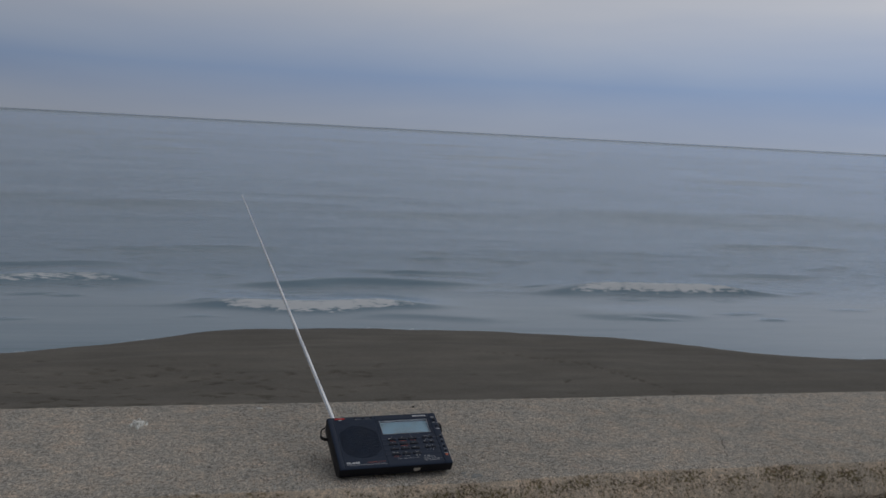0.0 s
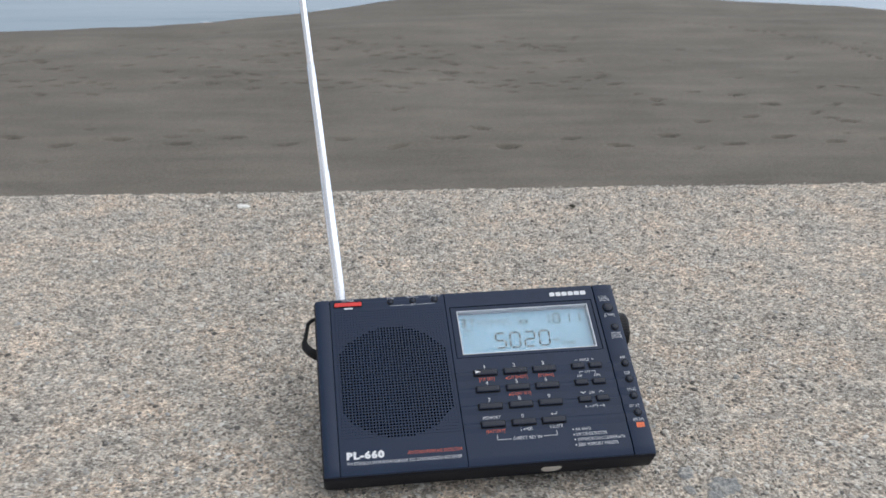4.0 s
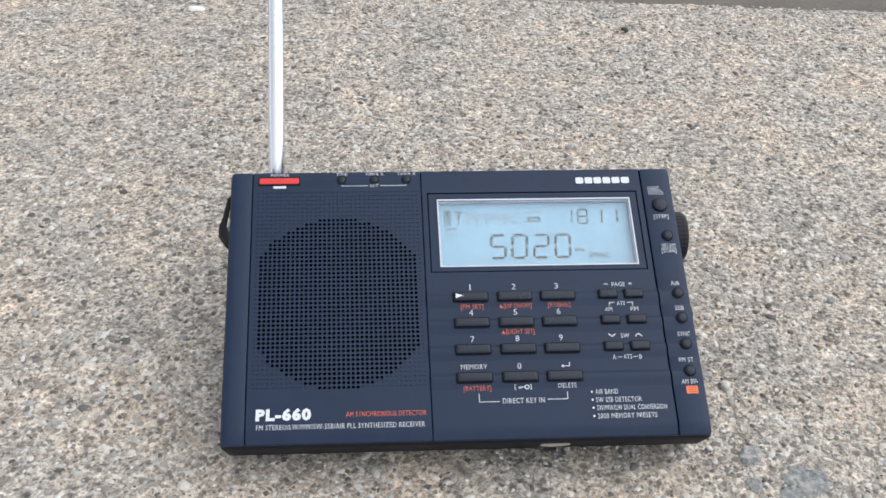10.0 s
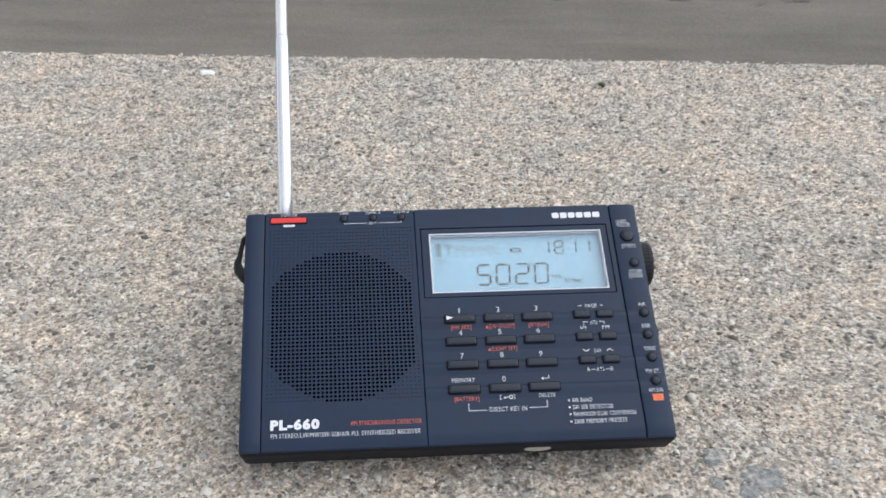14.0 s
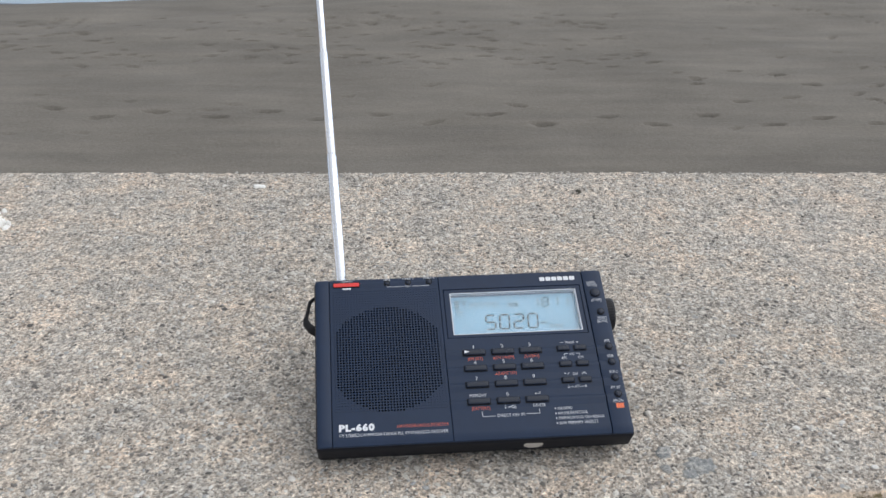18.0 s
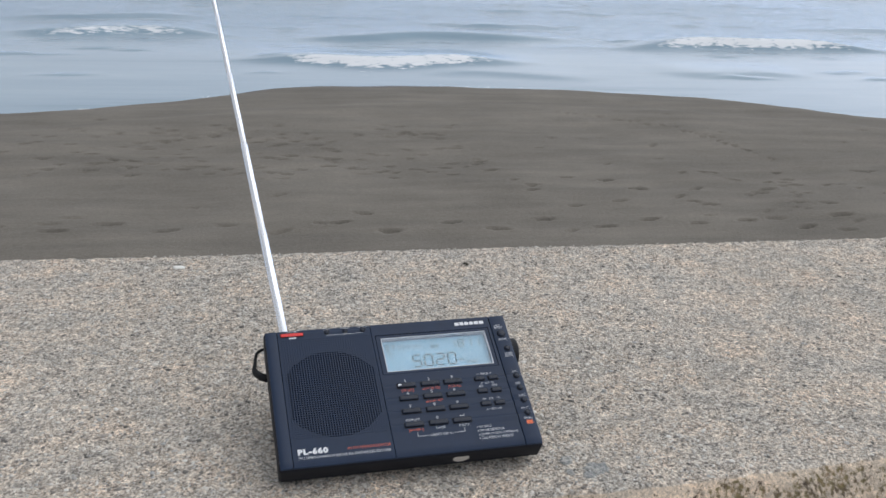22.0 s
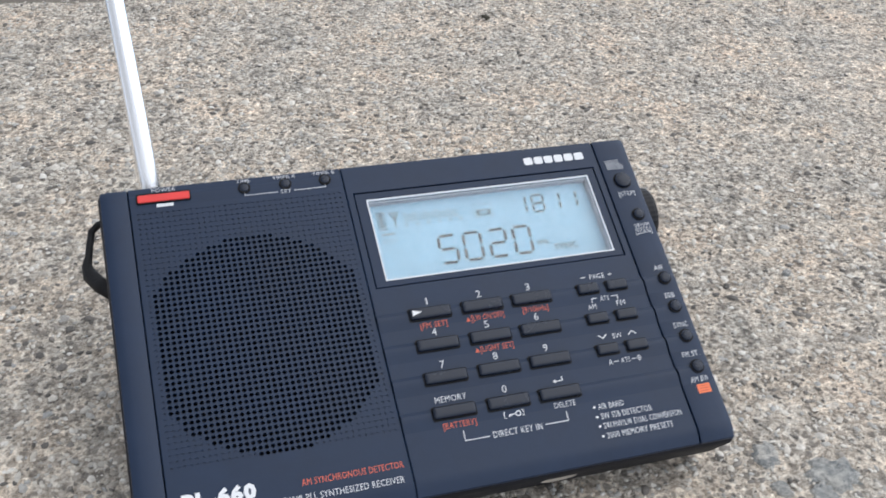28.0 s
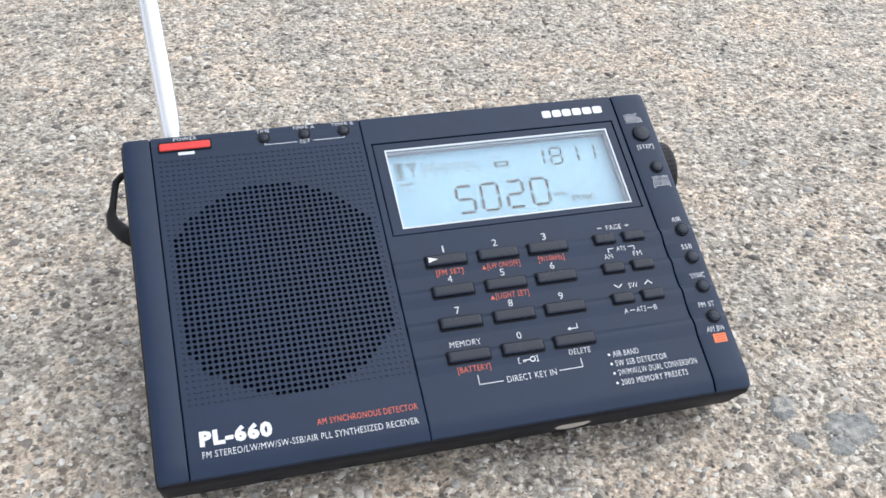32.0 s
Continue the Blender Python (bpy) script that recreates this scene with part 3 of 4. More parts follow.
def pebble_band(name, count, parent):
    """Broken chips and pebbles, one to four millimetres, standing a little out of the worn chamfer and the face below it."""
    r = np.random.default_rng(23)
    path = np.array([(NEAR + 0.002, -0.0015), (NEAR - 0.008, -0.014), (NEAR - 0.020, -0.034), (NEAR - 0.025, -0.050), (NEAR - 0.022, -0.058), (NEAR - 0.022, -0.13)])
    run = np.concatenate([[0], np.cumsum(np.hypot(*np.diff(path, axis=0).T))])
    sides = 6
    verts, faces = [], []
    for _ in range(count):
        x, s = r.normal(0.2, 0.42), r.uniform(0.002, run[-1])
        y, z = np.interp(s, run, path[:, 0]), np.interp(s, run, path[:, 1])
        y = y + float(edge_wander(x, y))
        ty, tz = np.interp(s + 0.004, run, path[:, 0]) - np.interp(s, run, path[:, 0]), np.interp(s + 0.004, run, path[:, 1]) - z
        q = math.hypot(ty, tz) or 1.0
        ty, tz = ty / q, tz / q
        ny, nz = tz, -ty
        size = min(max(r.lognormal(math.log(0.0011), 0.42), 0.0006), 0.0026)
        turn, thin, tall = r.uniform(0, 6.3), r.uniform(0.35, 0.95), size * r.uniform(0.15, 0.38)
        a = len(verts)
        for grow, h in ((1.0, -0.9), (0.92, 0.45), (0.62, 0.9)):
            for k in range(sides):
                g = grow * size * r.uniform(0.6, 1.3)
                u0, v0 = g * math.cos(k * math.pi / 3), g * thin * math.sin(k * math.pi / 3)
                u, v = u0 * math.cos(turn) - v0 * math.sin(turn), u0 * math.sin(turn) + v0 * math.cos(turn)
                verts.append((x + u, y + v * ty + h * tall * ny, z + v * tz + h * tall * nz))
        for ring in (0, 1):
            for k in range(sides):
                n = (k + 1) % sides
                faces.append((a + ring * sides + k, a + ring * sides + n, a + (ring + 1) * sides + n, a + (ring + 1) * sides + k))
        faces.append(tuple(a + 2 * sides + k for k in range(sides)))
    mesh = bpy.data.meshes.new(name)
    mesh.from_pydata(verts, [], faces)
    mesh.polygons.foreach_set("use_smooth", np.full(len(faces), False))
    mesh.materials.append(DIRTY_GRIT)
    ob = new(name, mesh)
    ob.parent = parent
    return tagged(ob, "brown and pale pebbles in the worn edge", kind="stuff")


pebble_band("pebbles", 7000, wall_top)
# unseen floor behind the wall, added for bounced light and to close the place
pavement, *_ = sheet("pavement", axis((-400, 500, 60)), axis((-200, -12, 10), (-12, NEAR + 0.05, 20)), lambda X, Y: 0 * X - 0.95, ADDED_GROUND)
tagged(pavement, "plain grey ground added out of view behind the sea wall", "pavement", kind="structure")

# ---- the beach ----
rng = np.random.default_rng(4)


SHORE = [(-60, 15.5), (-14, 16.6), (-7.5, 16.8), (-4.5, 17.1), (-2.3, 17.7), (-0.7, 18.6), (0.5, 19.5), (1.6, 19.66), (3.6, 19.66), (6.6, 19.3), (8.8, 18.65), (10.0, 18.0), (10.8, 17.1), (12.1, 16.45), (16.0, 16.0), (30, 16.8), (80, 15.0)]


def shoreline(x):
    """The edge of the swash, rounded off between its bends."""
    xs, ys = zip(*SHORE)
    return sum(np.interp(x + d, xs, ys) for d in (-0.7, -0.35, 0.0, 0.35, 0.7)) / 5 + 0.03 * np.sin(x * 2.3) + 0.02 * np.sin(x * 5.1)


def dents(X, Y, Z, prints):
    """Presses footprints (x, y, heading, length, depth) into the sand, with a low rim thrown up round each; the sand's
    colour is set darker inside, by depth.
    """
    global PRINT_TONE
    PRINT_TONE = 0 * X
    xs, ys = X[0], Y[:, 0]
    for px, py, turn, size, deep in prints:
        i0, i1 = np.searchsorted(xs, (px - 0.45, px + 0.45))
        j0, j1 = np.searchsorted(ys, (py - 0.45, py + 0.45))
        if i1 - i0 < 2 or j1 - j0 < 2:
            continue
        dx, dy = X[j0:j1, i0:i1] - px, Y[j0:j1, i0:i1] - py
        u, v = dx * math.cos(turn) + dy * math.sin(turn), -dx * math.sin(turn) + dy * math.cos(turn)
        q = np.sqrt((u / size) ** 2 + (v / (size * 0.33)) ** 2)
        PRINT_TONE[j0:j1, i0:i1] = np.maximum(PRINT_TONE[j0:j1, i0:i1], min(0.50, 11 * max(deep - 0.016, 0.0)) * np.exp(-q ** 3))
        Z[j0:j1, i0:i1] += -1.7 * deep * np.exp(-q ** 3) + 0.2 * deep * np.exp(-((q - 1.5) / 0.4) ** 2)


prints = []
for k in range(46):
    x = -8 + 0.61 * k + rng.normal(0, 0.03)
    prints.append((x, 9.68 - 0.05 * x + (0.10 if k % 2 else -0.10) + rng.normal(0, 0.05), rng.normal(0, 0.25), rng.uniform(0.10, 0.135), rng.uniform(0.03, 0.06)))
for count, x0, x1, y0, y1, deep in ((210, -7, 3.5, 11.8, 14.8, 0.034), (30, -7, 3.5, 8.8, 12.2, 0.025), (56, 3.5, 12, 10.0, 11.6, 0.042), (30, -2, 13, 12, 16, 0.024), (16, 3, 14, 8.6, 10.6, 0.028)):
    for _ in range(count):
        prints.append((rng.uniform(x0, x1), rng.uniform(y0, y1), rng.normal(0, 0.35), rng.uniform(0.06, 0.115), deep * rng.uniform(0.6, 1.3)))

# a wandering line of wrack and small hollows up the beach
for (x0, y0), (x1, y1), count in (((5.3, 15.9), (7.2, 14.5), 14), ((7.2, 14.5), (7.7, 13.2), 12), ((7.7, 13.2), (8.0, 12.3), 7), ((7.0, 9.7), (7.3, 10.6), 7)):
    for k in range(count):
        f = (k + rng.uniform(0, 0.7)) / count
        prints.append((x0 + (x1 - x0) * f + rng.normal(0, 0.05), y0 + (y1 - y0) * f + rng.normal(0, 0.05), rng.uniform(0, 3), rng.uniform(0.04, 0.07), 0.03))


prints = [(0.954 * x - 0.032 * y + 0.03, 0.011 * x + 0.92 * y + 0.41, turn, size * 0.95, deep) for x, y, turn, size, deep in prints]


def soft_noise(X, Y, scale, seed):
    """Smooth random waves, the same at every build."""
    r = np.random.default_rng(seed)
    Z = 0 * X
    for _ in range(14):
        a, k, ph = r.uniform(0, 2 * math.pi), scale * r.uniform(0.6, 1.8), r.uniform(0, 6.3)
        Z = Z + np.sin(k * (X * math.cos(a) + Y * math.sin(a)) + ph)
    return Z / 14 ** 0.5


def beach(X, Y):
    ys = shoreline(X)
    t = np.clip((Y - 8.0) / (ys - 8.0), 0, 1.0)
    Z = -3.18 - (0.30 * t ** 1.5 + 0.37 * np.clip((t - 0.72) / 0.28, 0, 1) ** 1.6)
    Z = Z - 0.16 * np.clip(Y - ys, 0, 60)
    Z = Z + 0.018 * soft_noise(X, Y, 1.6, 2) * (1 - t ** 3) + 0.006 * soft_noise(X, Y, 7.0, 3) * (1 - t ** 4)
    # a low step left by the last high water
    crest = 15.5 + 0.35 * np.sin(X * 0.35 + 0.4) - 0.028 * (X - 3.5) ** 2
    Z = Z + 0.05 / (1 + np.exp((Y - crest) / 0.12)) - 0.05
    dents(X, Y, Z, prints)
    return Z


sand, X, Y, Z = sheet("beach_sand", axis((-400, -60, 12), (-60, -9, 40), (-9, 21, 640), (21, 80, 40), (80, 500, 12)),
                      axis((FAR + 0.02, 7.5, 20), (7.5, 13, 170), (13, 22.5, 170), (22.5, 40, 20)), beach, SAND)
wet = np.clip((Y - shoreline(X) + 1.0 + 0.35 * np.sin(X * 0.7) + 0.2 * np.sin(X * 1.9 + 2)) / 0.5, 0, 1)
# the insides of prints take a darker colour through the same attribute
wet = np.maximum(wet, PRINT_TONE)
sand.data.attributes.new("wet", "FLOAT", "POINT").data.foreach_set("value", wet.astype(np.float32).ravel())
tagged(sand, "dark grey volcanic sand with footprints and a wet edge", "beach", kind="structure")

# ---- the sea ----
WAVES = [(3.1, 22.5, 2.8, 0.17, 0.76), (13.6, 24.8, 3.4, 0.22, 0.70), (-3.4, 25.8, 2.3, 0.16, 0.50), (4.8, 25.6, 3.2, 0.16, 0.0), (11.3, 21.5, 1.6, 0.05, 0.0), (5.6, 20.8, 1.6, 0.035, 0.0),
         (-4.0, 28.6, 2.4, 0.09, 0.0), (7.0, 28.4, 2.2, 0.08, 0.0), (-9.0, 21.0, 3.0, 0.05, 0.0), (20.0, 29.0, 2.4, 0.09, 0.0), (0.0, 33.0, 3.0, 0.08, 0.0), (26.0, 37.0, 4.0, 0.09, 0.0)]


# short steep wavelets whose near sides look dark
wrng = np.random.default_rng(21)
WAVELETS = [(wrng.uniform(-14, 26), wrng.uniform(20.5, 34), wrng.uniform(0.2, 0.8), wrng.uniform(0.015, 0.036)) for _ in range(110)]


def swell(X, Y):
    Z = SEA_LEVEL + 0 * X
    for cx, cy, half, tall, _ in WAVES:
        crest = cy + 0.35 * np.sin(X * 0.5 + cx) + 0.12 * np.sin(X * 1.7)
        d = Y - crest
        Z = Z + tall * np.exp(-((X - cx) / half) ** 4) * np.where(d < 0, np.exp(-(d / 0.40) ** 2), np.exp(-(d / 1.3) ** 2))
    far = np.clip((Y - 20) / 25, 0, 1)
    for cx, cy, half, tall in WAVELETS:
        Z = Z + tall * np.exp(-((X - cx) / half) ** 2) * np.exp(-((Y - cy - 0.1 * np.sin(X * 2 + cx) - 0.05 * np.sin(X * 7)) / 0.13) ** 2)
    return Z + far * (0.04 * soft_noise(X * 0.35, Y, 1.0, 8) + 0.10 * soft_noise(X * 0.25, Y, 0.4, 9))


sea, X, Y, Z = sheet("sea", axis((-6000, -200, 20), (-200, -30, 40), (-30, 45, 420), (45, 200, 40), (200, 6000, 20)),
                     axis((13, 17, 6), (17, 32, 260), (32, 60, 90), (60, 300, 60), (300, 4900, 30)), swell, SEA)
foam = 0 * X
for cx, cy, half, tall, broken in WAVES:
    if broken:
        crest = cy + 0.35 * np.sin(X * 0.5 + cx) + 0.12 * np.sin(X * 1.7)
        d = Y - crest
        foam = np.maximum(foam, broken * np.exp(-((X - cx) / (half * 0.85)) ** 6) * np.exp(-((d + 0.18) / 0.34) ** 2) + 0.16 * broken * np.exp(-((X - cx) / half) ** 4) * np.exp(-((d + 1.0) / 0.9) ** 2))
edge = Y - shoreline(X)
foam = np.maximum(foam, 0.22 * np.exp(-((edge - 0.10) / 0.08) ** 2) + 0.05 * np.exp(-((edge - 1.4) / 0.8) ** 2))
sea.data.attributes.new("foam", "FLOAT", "POINT").data.foreach_set("value", foam.astype(np.float32).ravel())
sea.data.attributes.new("chop", "FLOAT", "POINT").data.foreach_set("value", np.clip((Y - 21.5) / 14, 0.06, 0.5).astype(np.float32).ravel())
# from 700 m out the sea's colour is darker and its surface rougher
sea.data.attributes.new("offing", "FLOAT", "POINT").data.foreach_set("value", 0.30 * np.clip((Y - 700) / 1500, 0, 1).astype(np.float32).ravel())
tagged(sea, "calm grey-blue sea with small breaking waves", "sea", kind="structure")


# ---- marks on the wall ----
def blotch(name, x, y, r, mat, label, category, ragged=0.3, z=0.0012, squash=0.7, seed=1, points=26, thick=0.0):
    bm = bmesh.new()
    turn = Vector((math.cos(seed), math.sin(seed)))
    rings = []
    for q, dz in ((1.0, -0.0012), (0.82, thick * 0.7), (0.45, thick), (0.12, thick)):
        loop = []
        for k in range(points):
            a = 2 * math.pi * k / points
            rr = r * q * (1 + ragged * (noise.noise(Vector((3 * math.cos(a), 3 * math.sin(a), seed * 7.1))) + 0.6 * noise.noise(Vector((8 * math.cos(a), 8 * math.sin(a), seed * 3.3)))))
            u, v = rr * math.cos(a), rr * math.sin(a) * squash
            loop.append((x + u * turn.x - v * turn.y, y + u * turn.y + v * turn.x, z + dz))
        rings.append(loop)
    loft(bm, rings, bottom=False)
    ob = new(name, finish(name, bm, mat, True))
    return tagged(ob, label, category)


LICHEN = concrete_material("blue_grey_lichen")
ln, ll = LICHEN.node_tree.nodes, LICHEN.node_tree.links
LICHEN_BASE = ln["Principled BSDF"].inputs["Base Color"]
ll.new(mixed(ln, ll, LICHEN_BASE.links[0].from_socket, (0.24, 0.275, 0.29), 0.58), LICHEN_BASE)
DROPPING = plastic("chalky_white", (0.92, 0.89, 0.82), 0.9, 300.0, 0.6)
CRACK = plastic("crack_strip_dark", (0.125, 0.108, 0.088), 0.95, 300.0, 0.8)
MOSS = plastic("dark_moss", (0.065, 0.060, 0.045), 0.95, 300.0, 0.8)
for x, y, r, s in ((0.2110, 0.0062, 0.0066, 1), (0.2091, -0.0082, 0.0042, 2), (0.2310, -0.0050, 0.0098, 3), (0.2225, -0.0125, 0.0055, 4)):
    blotch("lichen_patch", x, y, r, LICHEN, "blue-grey lichen stain on the concrete", "lichen", 0.45, 0.0008, 0.75, s)
blotch("white_splash", -0.090, 0.403, 0.006, DROPPING, "small white splash near the wall's far edge", "splash", 0.5, 0.0010, 0.6, 6, 26, 0.0006)
splash = blotch("white_splash", -0.312, 0.314, 0.0095, DROPPING, "dried white lumpy splash on the concrete", "splash", 0.9, 0.0010, 0.9, 9, 30, 0.0060)
crumb = random.Random(14)
for k in range(34):
    a, d = crumb.uniform(0, 6.28), abs(crumb.gauss(0.0, 0.0105))
    spot = blotch("fleck", -0.311 + d * math.cos(a), 0.316 + 1.7 * d * math.sin(a), crumb.uniform(0.0014, 0.0042), DROPPING, "", "", 0.8, 0.0010, crumb.uniform(0.5, 1.0), 11 + k, 12, crumb.uniform(0.0008, 0.0050))
    spot.parent = splash
blotch("moss_spot", 0.215, 0.390, 0.0032, MOSS, "dark tuft of moss in a pit of the concrete", "moss", 0.5, 0.0010, 0.7, 5, 22, 0.0008)
blotch("stone_chip", 0.2735, 0.103, 0.0032, LICHEN, "grey stone chip set in the concrete", "stone", 0.3, 0.0008, 0.6, 7, 18, 0.0003)


# a flat dark ribbon laid on the wall draws the crack; no groove is cut
def crack(points, width, seed):
    bm = bmesh.new()
    r = random.Random(seed)
    fine = []
    for (x0, y0), (x1, y1) in zip(points, points[1:]):
        for k in range(8):
            f = k / 8
            fine.append((x0 + (x1 - x0) * f + r.uniform(-0.003, 0.003), y0 + (y1 - y0) * f + r.uniform(-0.003, 0.003)))
    prev = None
    for k, (x, y) in enumerate(fine):
        w = width * r.uniform(0.35, 1.2)
        pair = [bm.verts.new((x - w, y, 0.0007)), bm.verts.new((x + w, y + 0.3 * w, 0.0007))]
        if prev:
            bm.faces.new((prev[0], prev[1], pair[1], pair[0]))
        prev = None if r.random() < 0.22 else pair
    ob = new("crack", finish("crack", bm, CRACK))
    ob.parent = wall_top
    tagged(ob, "dark crack across the wall, a flat strip")


crack([(0.744, 0.434), (0.737, 0.402), (0.740, 0.364)], 0.0018, 1)
crack([(0.764, 0.281), (0.776, 0.238), (0.767, 0.156), (0.757, 0.124), (0.718, 0.048), (0.698, 0.004)], 0.0012, 2)

# ---- the portable radio ----
radio = tagged(new("portable_radio"), "dark navy portable shortwave radio with raised antenna, propped on the wall", "radio")
radio.matrix_world = pose(0.0006, -0.0110, 0.0227, 26.13, -0.7, 2.96)
LEFT, WIDE, LOW, TALL = 0.8, 188.4, -2.6, 115.3


def shell(levels, steps=5):
    """Loops of the case at (z, inset all round, set-back of its lower side)."""
    return loft(bmesh.new(), [[(x, y, z) for x, y in rounded(LEFT, WIDE, back + LOW, TALL, 2.2, i, steps)] for z, i, back in levels])


part("front_shell", shell([(-19.0, 0.0, 1.5), (-3.0, 0.0, 0.0), (-1.9, 0.25, 0.0), (-1.2, 0.8, 0.0), (-0.9, 1.2, 0.0), (-6.5, 1.3, 0.0)]), CASE_SIDE, radio, "black lower half of the front shell", smooth=False)
part("back_shell", shell([(-35.2, 3.0, 16.6), (-33.2, 1.2, 14.6), (-27.0, 0.5, 9.0), (-20.0, 0.5, 2.9), (-19.0, 0.7, 1.9)]), CASE_BACK, radio, "black rear half of the case")
stand = bmesh.new()
loft(stand, [[(60, 96, -33.2), (127, 96, -33.2), (127, 96.0, -35.2), (60, 96.0, -35.2)], [(64, 74, -65.0), (123, 74, -65.0), (123, 72.5, -66.5), (64, 72.5, -66.5)]])
part("stand", stand, CASE_BACK, radio, "fold-out rear stand")


def frame_panel(x0, x1, y0, y1, hx0, hx1, hy0, hy1, floor, bm=None, lip=0.12):
    """A panel at z 0 with bevelled rim and a rectangular opening whose walls go down to floor."""
    bm = bm or bmesh.new()
    outer = [[(x, y, z) for x, y in ((x0 + i, y0 + i), (x1 - i, y0 + i), (x1 - i, y1 - i), (x0 + i, y1 - i))] for z, i in ((-1.0, 0.0), (-0.25, 0.0), (0.0, 0.25))]
    inner = [[(x, y, z) for x, y in ((hx0 - i, hy0 - i), (hx1 + i, hy0 - i), (hx1 + i, hy1 + i), (hx0 - i, hy1 + i))] for z, i in ((0.0, lip), (-lip, 0.0), (floor, 0.0))]
    return loft(bm, outer + inner, top=False, bottom=False)


# left: end strip, loudspeaker panel; right: display and key panel, end strip
part("end_strip", slab(1.6, 10.3, -1.8, 114.4, -1.0, 0.0, 0.8, 0.35), CASE, radio)
GX, GY, PX, PY, COLS, ROWS_G = 12.0, 18.6, 1.825, 1.84, 37, 47
panel = frame_panel(10.6, 80.7, -1.8, 114.4, GX, GX + PX * COLS, GY, GY + PY * ROWS_G, -0.02, lip=0.0)
part("speaker_panel", panel, CASE, radio)
verts, faces, kinds = [], [], []
for i in range(COLS):
    for j in range(ROWS_G):
        x, y = GX + (i + 0.5) * PX, GY + (j + 0.5) * PY
        open_hole = math.hypot(x - 45.6, y - 55.4) < 36.9 and not (abs(i - 18) > 17)
        r = 0.69 if open_hole else 0.50
        deep = -2.2 if open_hole else -0.26
        a = len(verts)
        hx, hy = PX / 2, PY / 2
        square = [(hx, 0), (hx, hy), (0, hy), (-hx, hy), (-hx, 0), (-hx, -hy), (0, -hy), (hx, -hy)]
        verts += [(x + u, y + v, -0.02) for u, v in square]
        verts += [(x + r * math.cos(k * math.pi / 4), y + r * math.sin(k * math.pi / 4), -0.02) for k in range(8)]
        verts += [(x + 0.97 * r * math.cos(k * math.pi / 4), y + 0.97 * r * math.sin(k * math.pi / 4), deep) for k in range(8)]
        for k in range(8):
            n = (k + 1) % 8
            faces += [(a + k, a + n, a + 8 + n, a + 8 + k), (a + 8 + k, a + 8 + n, a + 16 + n, a + 16 + k)]
            kinds += [0, 0]
        faces.append(tuple(a + 16 + k for k in range(8)))
        kinds.append(1 if open_hole else 0)
grille_mesh = bpy.data.meshes.new("speaker_grille")
grille_mesh.from_pydata([tuple(c * 0.001 for c in v) for v in verts], [], faces)
grille_mesh.materials.append(CASE)
grille_mesh.materials.append(HOLE)
grille_mesh.polygons.foreach_set("material_index", np.array(kinds, np.int32))
grille = new("speaker_grille", grille_mesh)
grille.parent = radio
tagged(grille, "perforated loudspeaker grille of round holes", kind="stuff")

part("key_panel", frame_panel(80.95, 174.5, -1.8, 114.4, 83.2, 172.2, 66.9, 103.5, -0.9), CASE, radio)
part("end_strip", slab(175.0, 187.6, -1.8, 114.4, -1.0, 0.0, 0.8, 0.35), CASE, radio)

# display
LX0, LX1, LY0, LY1 = 87.2, 169.0, 69.4, 100.6
display = part("display_bezel", frame_panel(83.5, 171.9, 67.2, 103.2, LX0, LX1, LY0, LY1, -4.7), CASE, radio)
for v in display.data.vertices:
    v.co.z -= 0.00018
def ring(levels):
    """A rectangular ring round the display window, from (z, inset) levels."""
    return loft(bmesh.new(), [[(x, y, z) for x, y in ((LX0 + i, LY0 + i), (LX1 - i, LY0 + i), (LX1 - i, LY1 - i), (LX0 + i, LY1 - i))] for z, i in levels], top=False, bottom=False)


part("window_rim", ring(((-1.6, 0.02), (-0.35, 0.02), (-0.32, 0.52), (-0.9, 0.56))), RIM, display, "pale rim of the display window")
part("window_wall", ring(((-0.9, 0.57), (-4.3, 0.75))), WALL_GREY, display, "grey inner side of the window")
part("window_rim", ring(((-1.75, 0.58), (-1.6, 0.78), (-1.75, 0.86))), RIM, display)
part("lcd_panel", slab(LX0, LX1, LY0, LY1, -4.7, -4.2, 0.3, 0.05), LCD, display, "pale blue lit liquid-crystal display")
pane = part("window_pane", slab(LX0 + 0.7, LX1 - 0.7, LY0 + 0.7, LY1 - 0.7, -1.1, -0.9, 0.2, 0.03), GLASS, display, "clear window")
pane.visible_shadow = False
ZL = -4.17


def seven(bm, digit, cx, cy, w, h, t, lean=0.06):
    """The bars of a seven-segment digit."""
    on = {"0": "abcdef", "1": "bc", "2": "abged", "5": "afgcd", "8": "abcdefg"}[digit]
    places = {"a": (0, h / 2, 1), "g": (0, 0, 1), "d": (0, -h / 2, 1), "f": (-w / 2, h / 4, 0), "e": (-w / 2, -h / 4, 0), "b": (w / 2, h / 4, 0), "c": (w / 2, -h / 4, 0)}
    for s in on:
        px, py, flat = places[s]
        long = (w if flat else h / 2) / 2 - t * 0.30
        pts = [(-long, 0), (-long + t / 2, t / 2), (long - t / 2, t / 2), (long, 0), (long - t / 2, -t / 2), (-long + t / 2, -t / 2)]
        pts = [(px + u, py + v) if flat else (px + v, py + u) for u, v in pts]
        if not flat:
            pts.reverse()
        bm.faces.new([bm.verts.new((cx + u + lean * v, cy + v, ZL)) for u, v in pts])


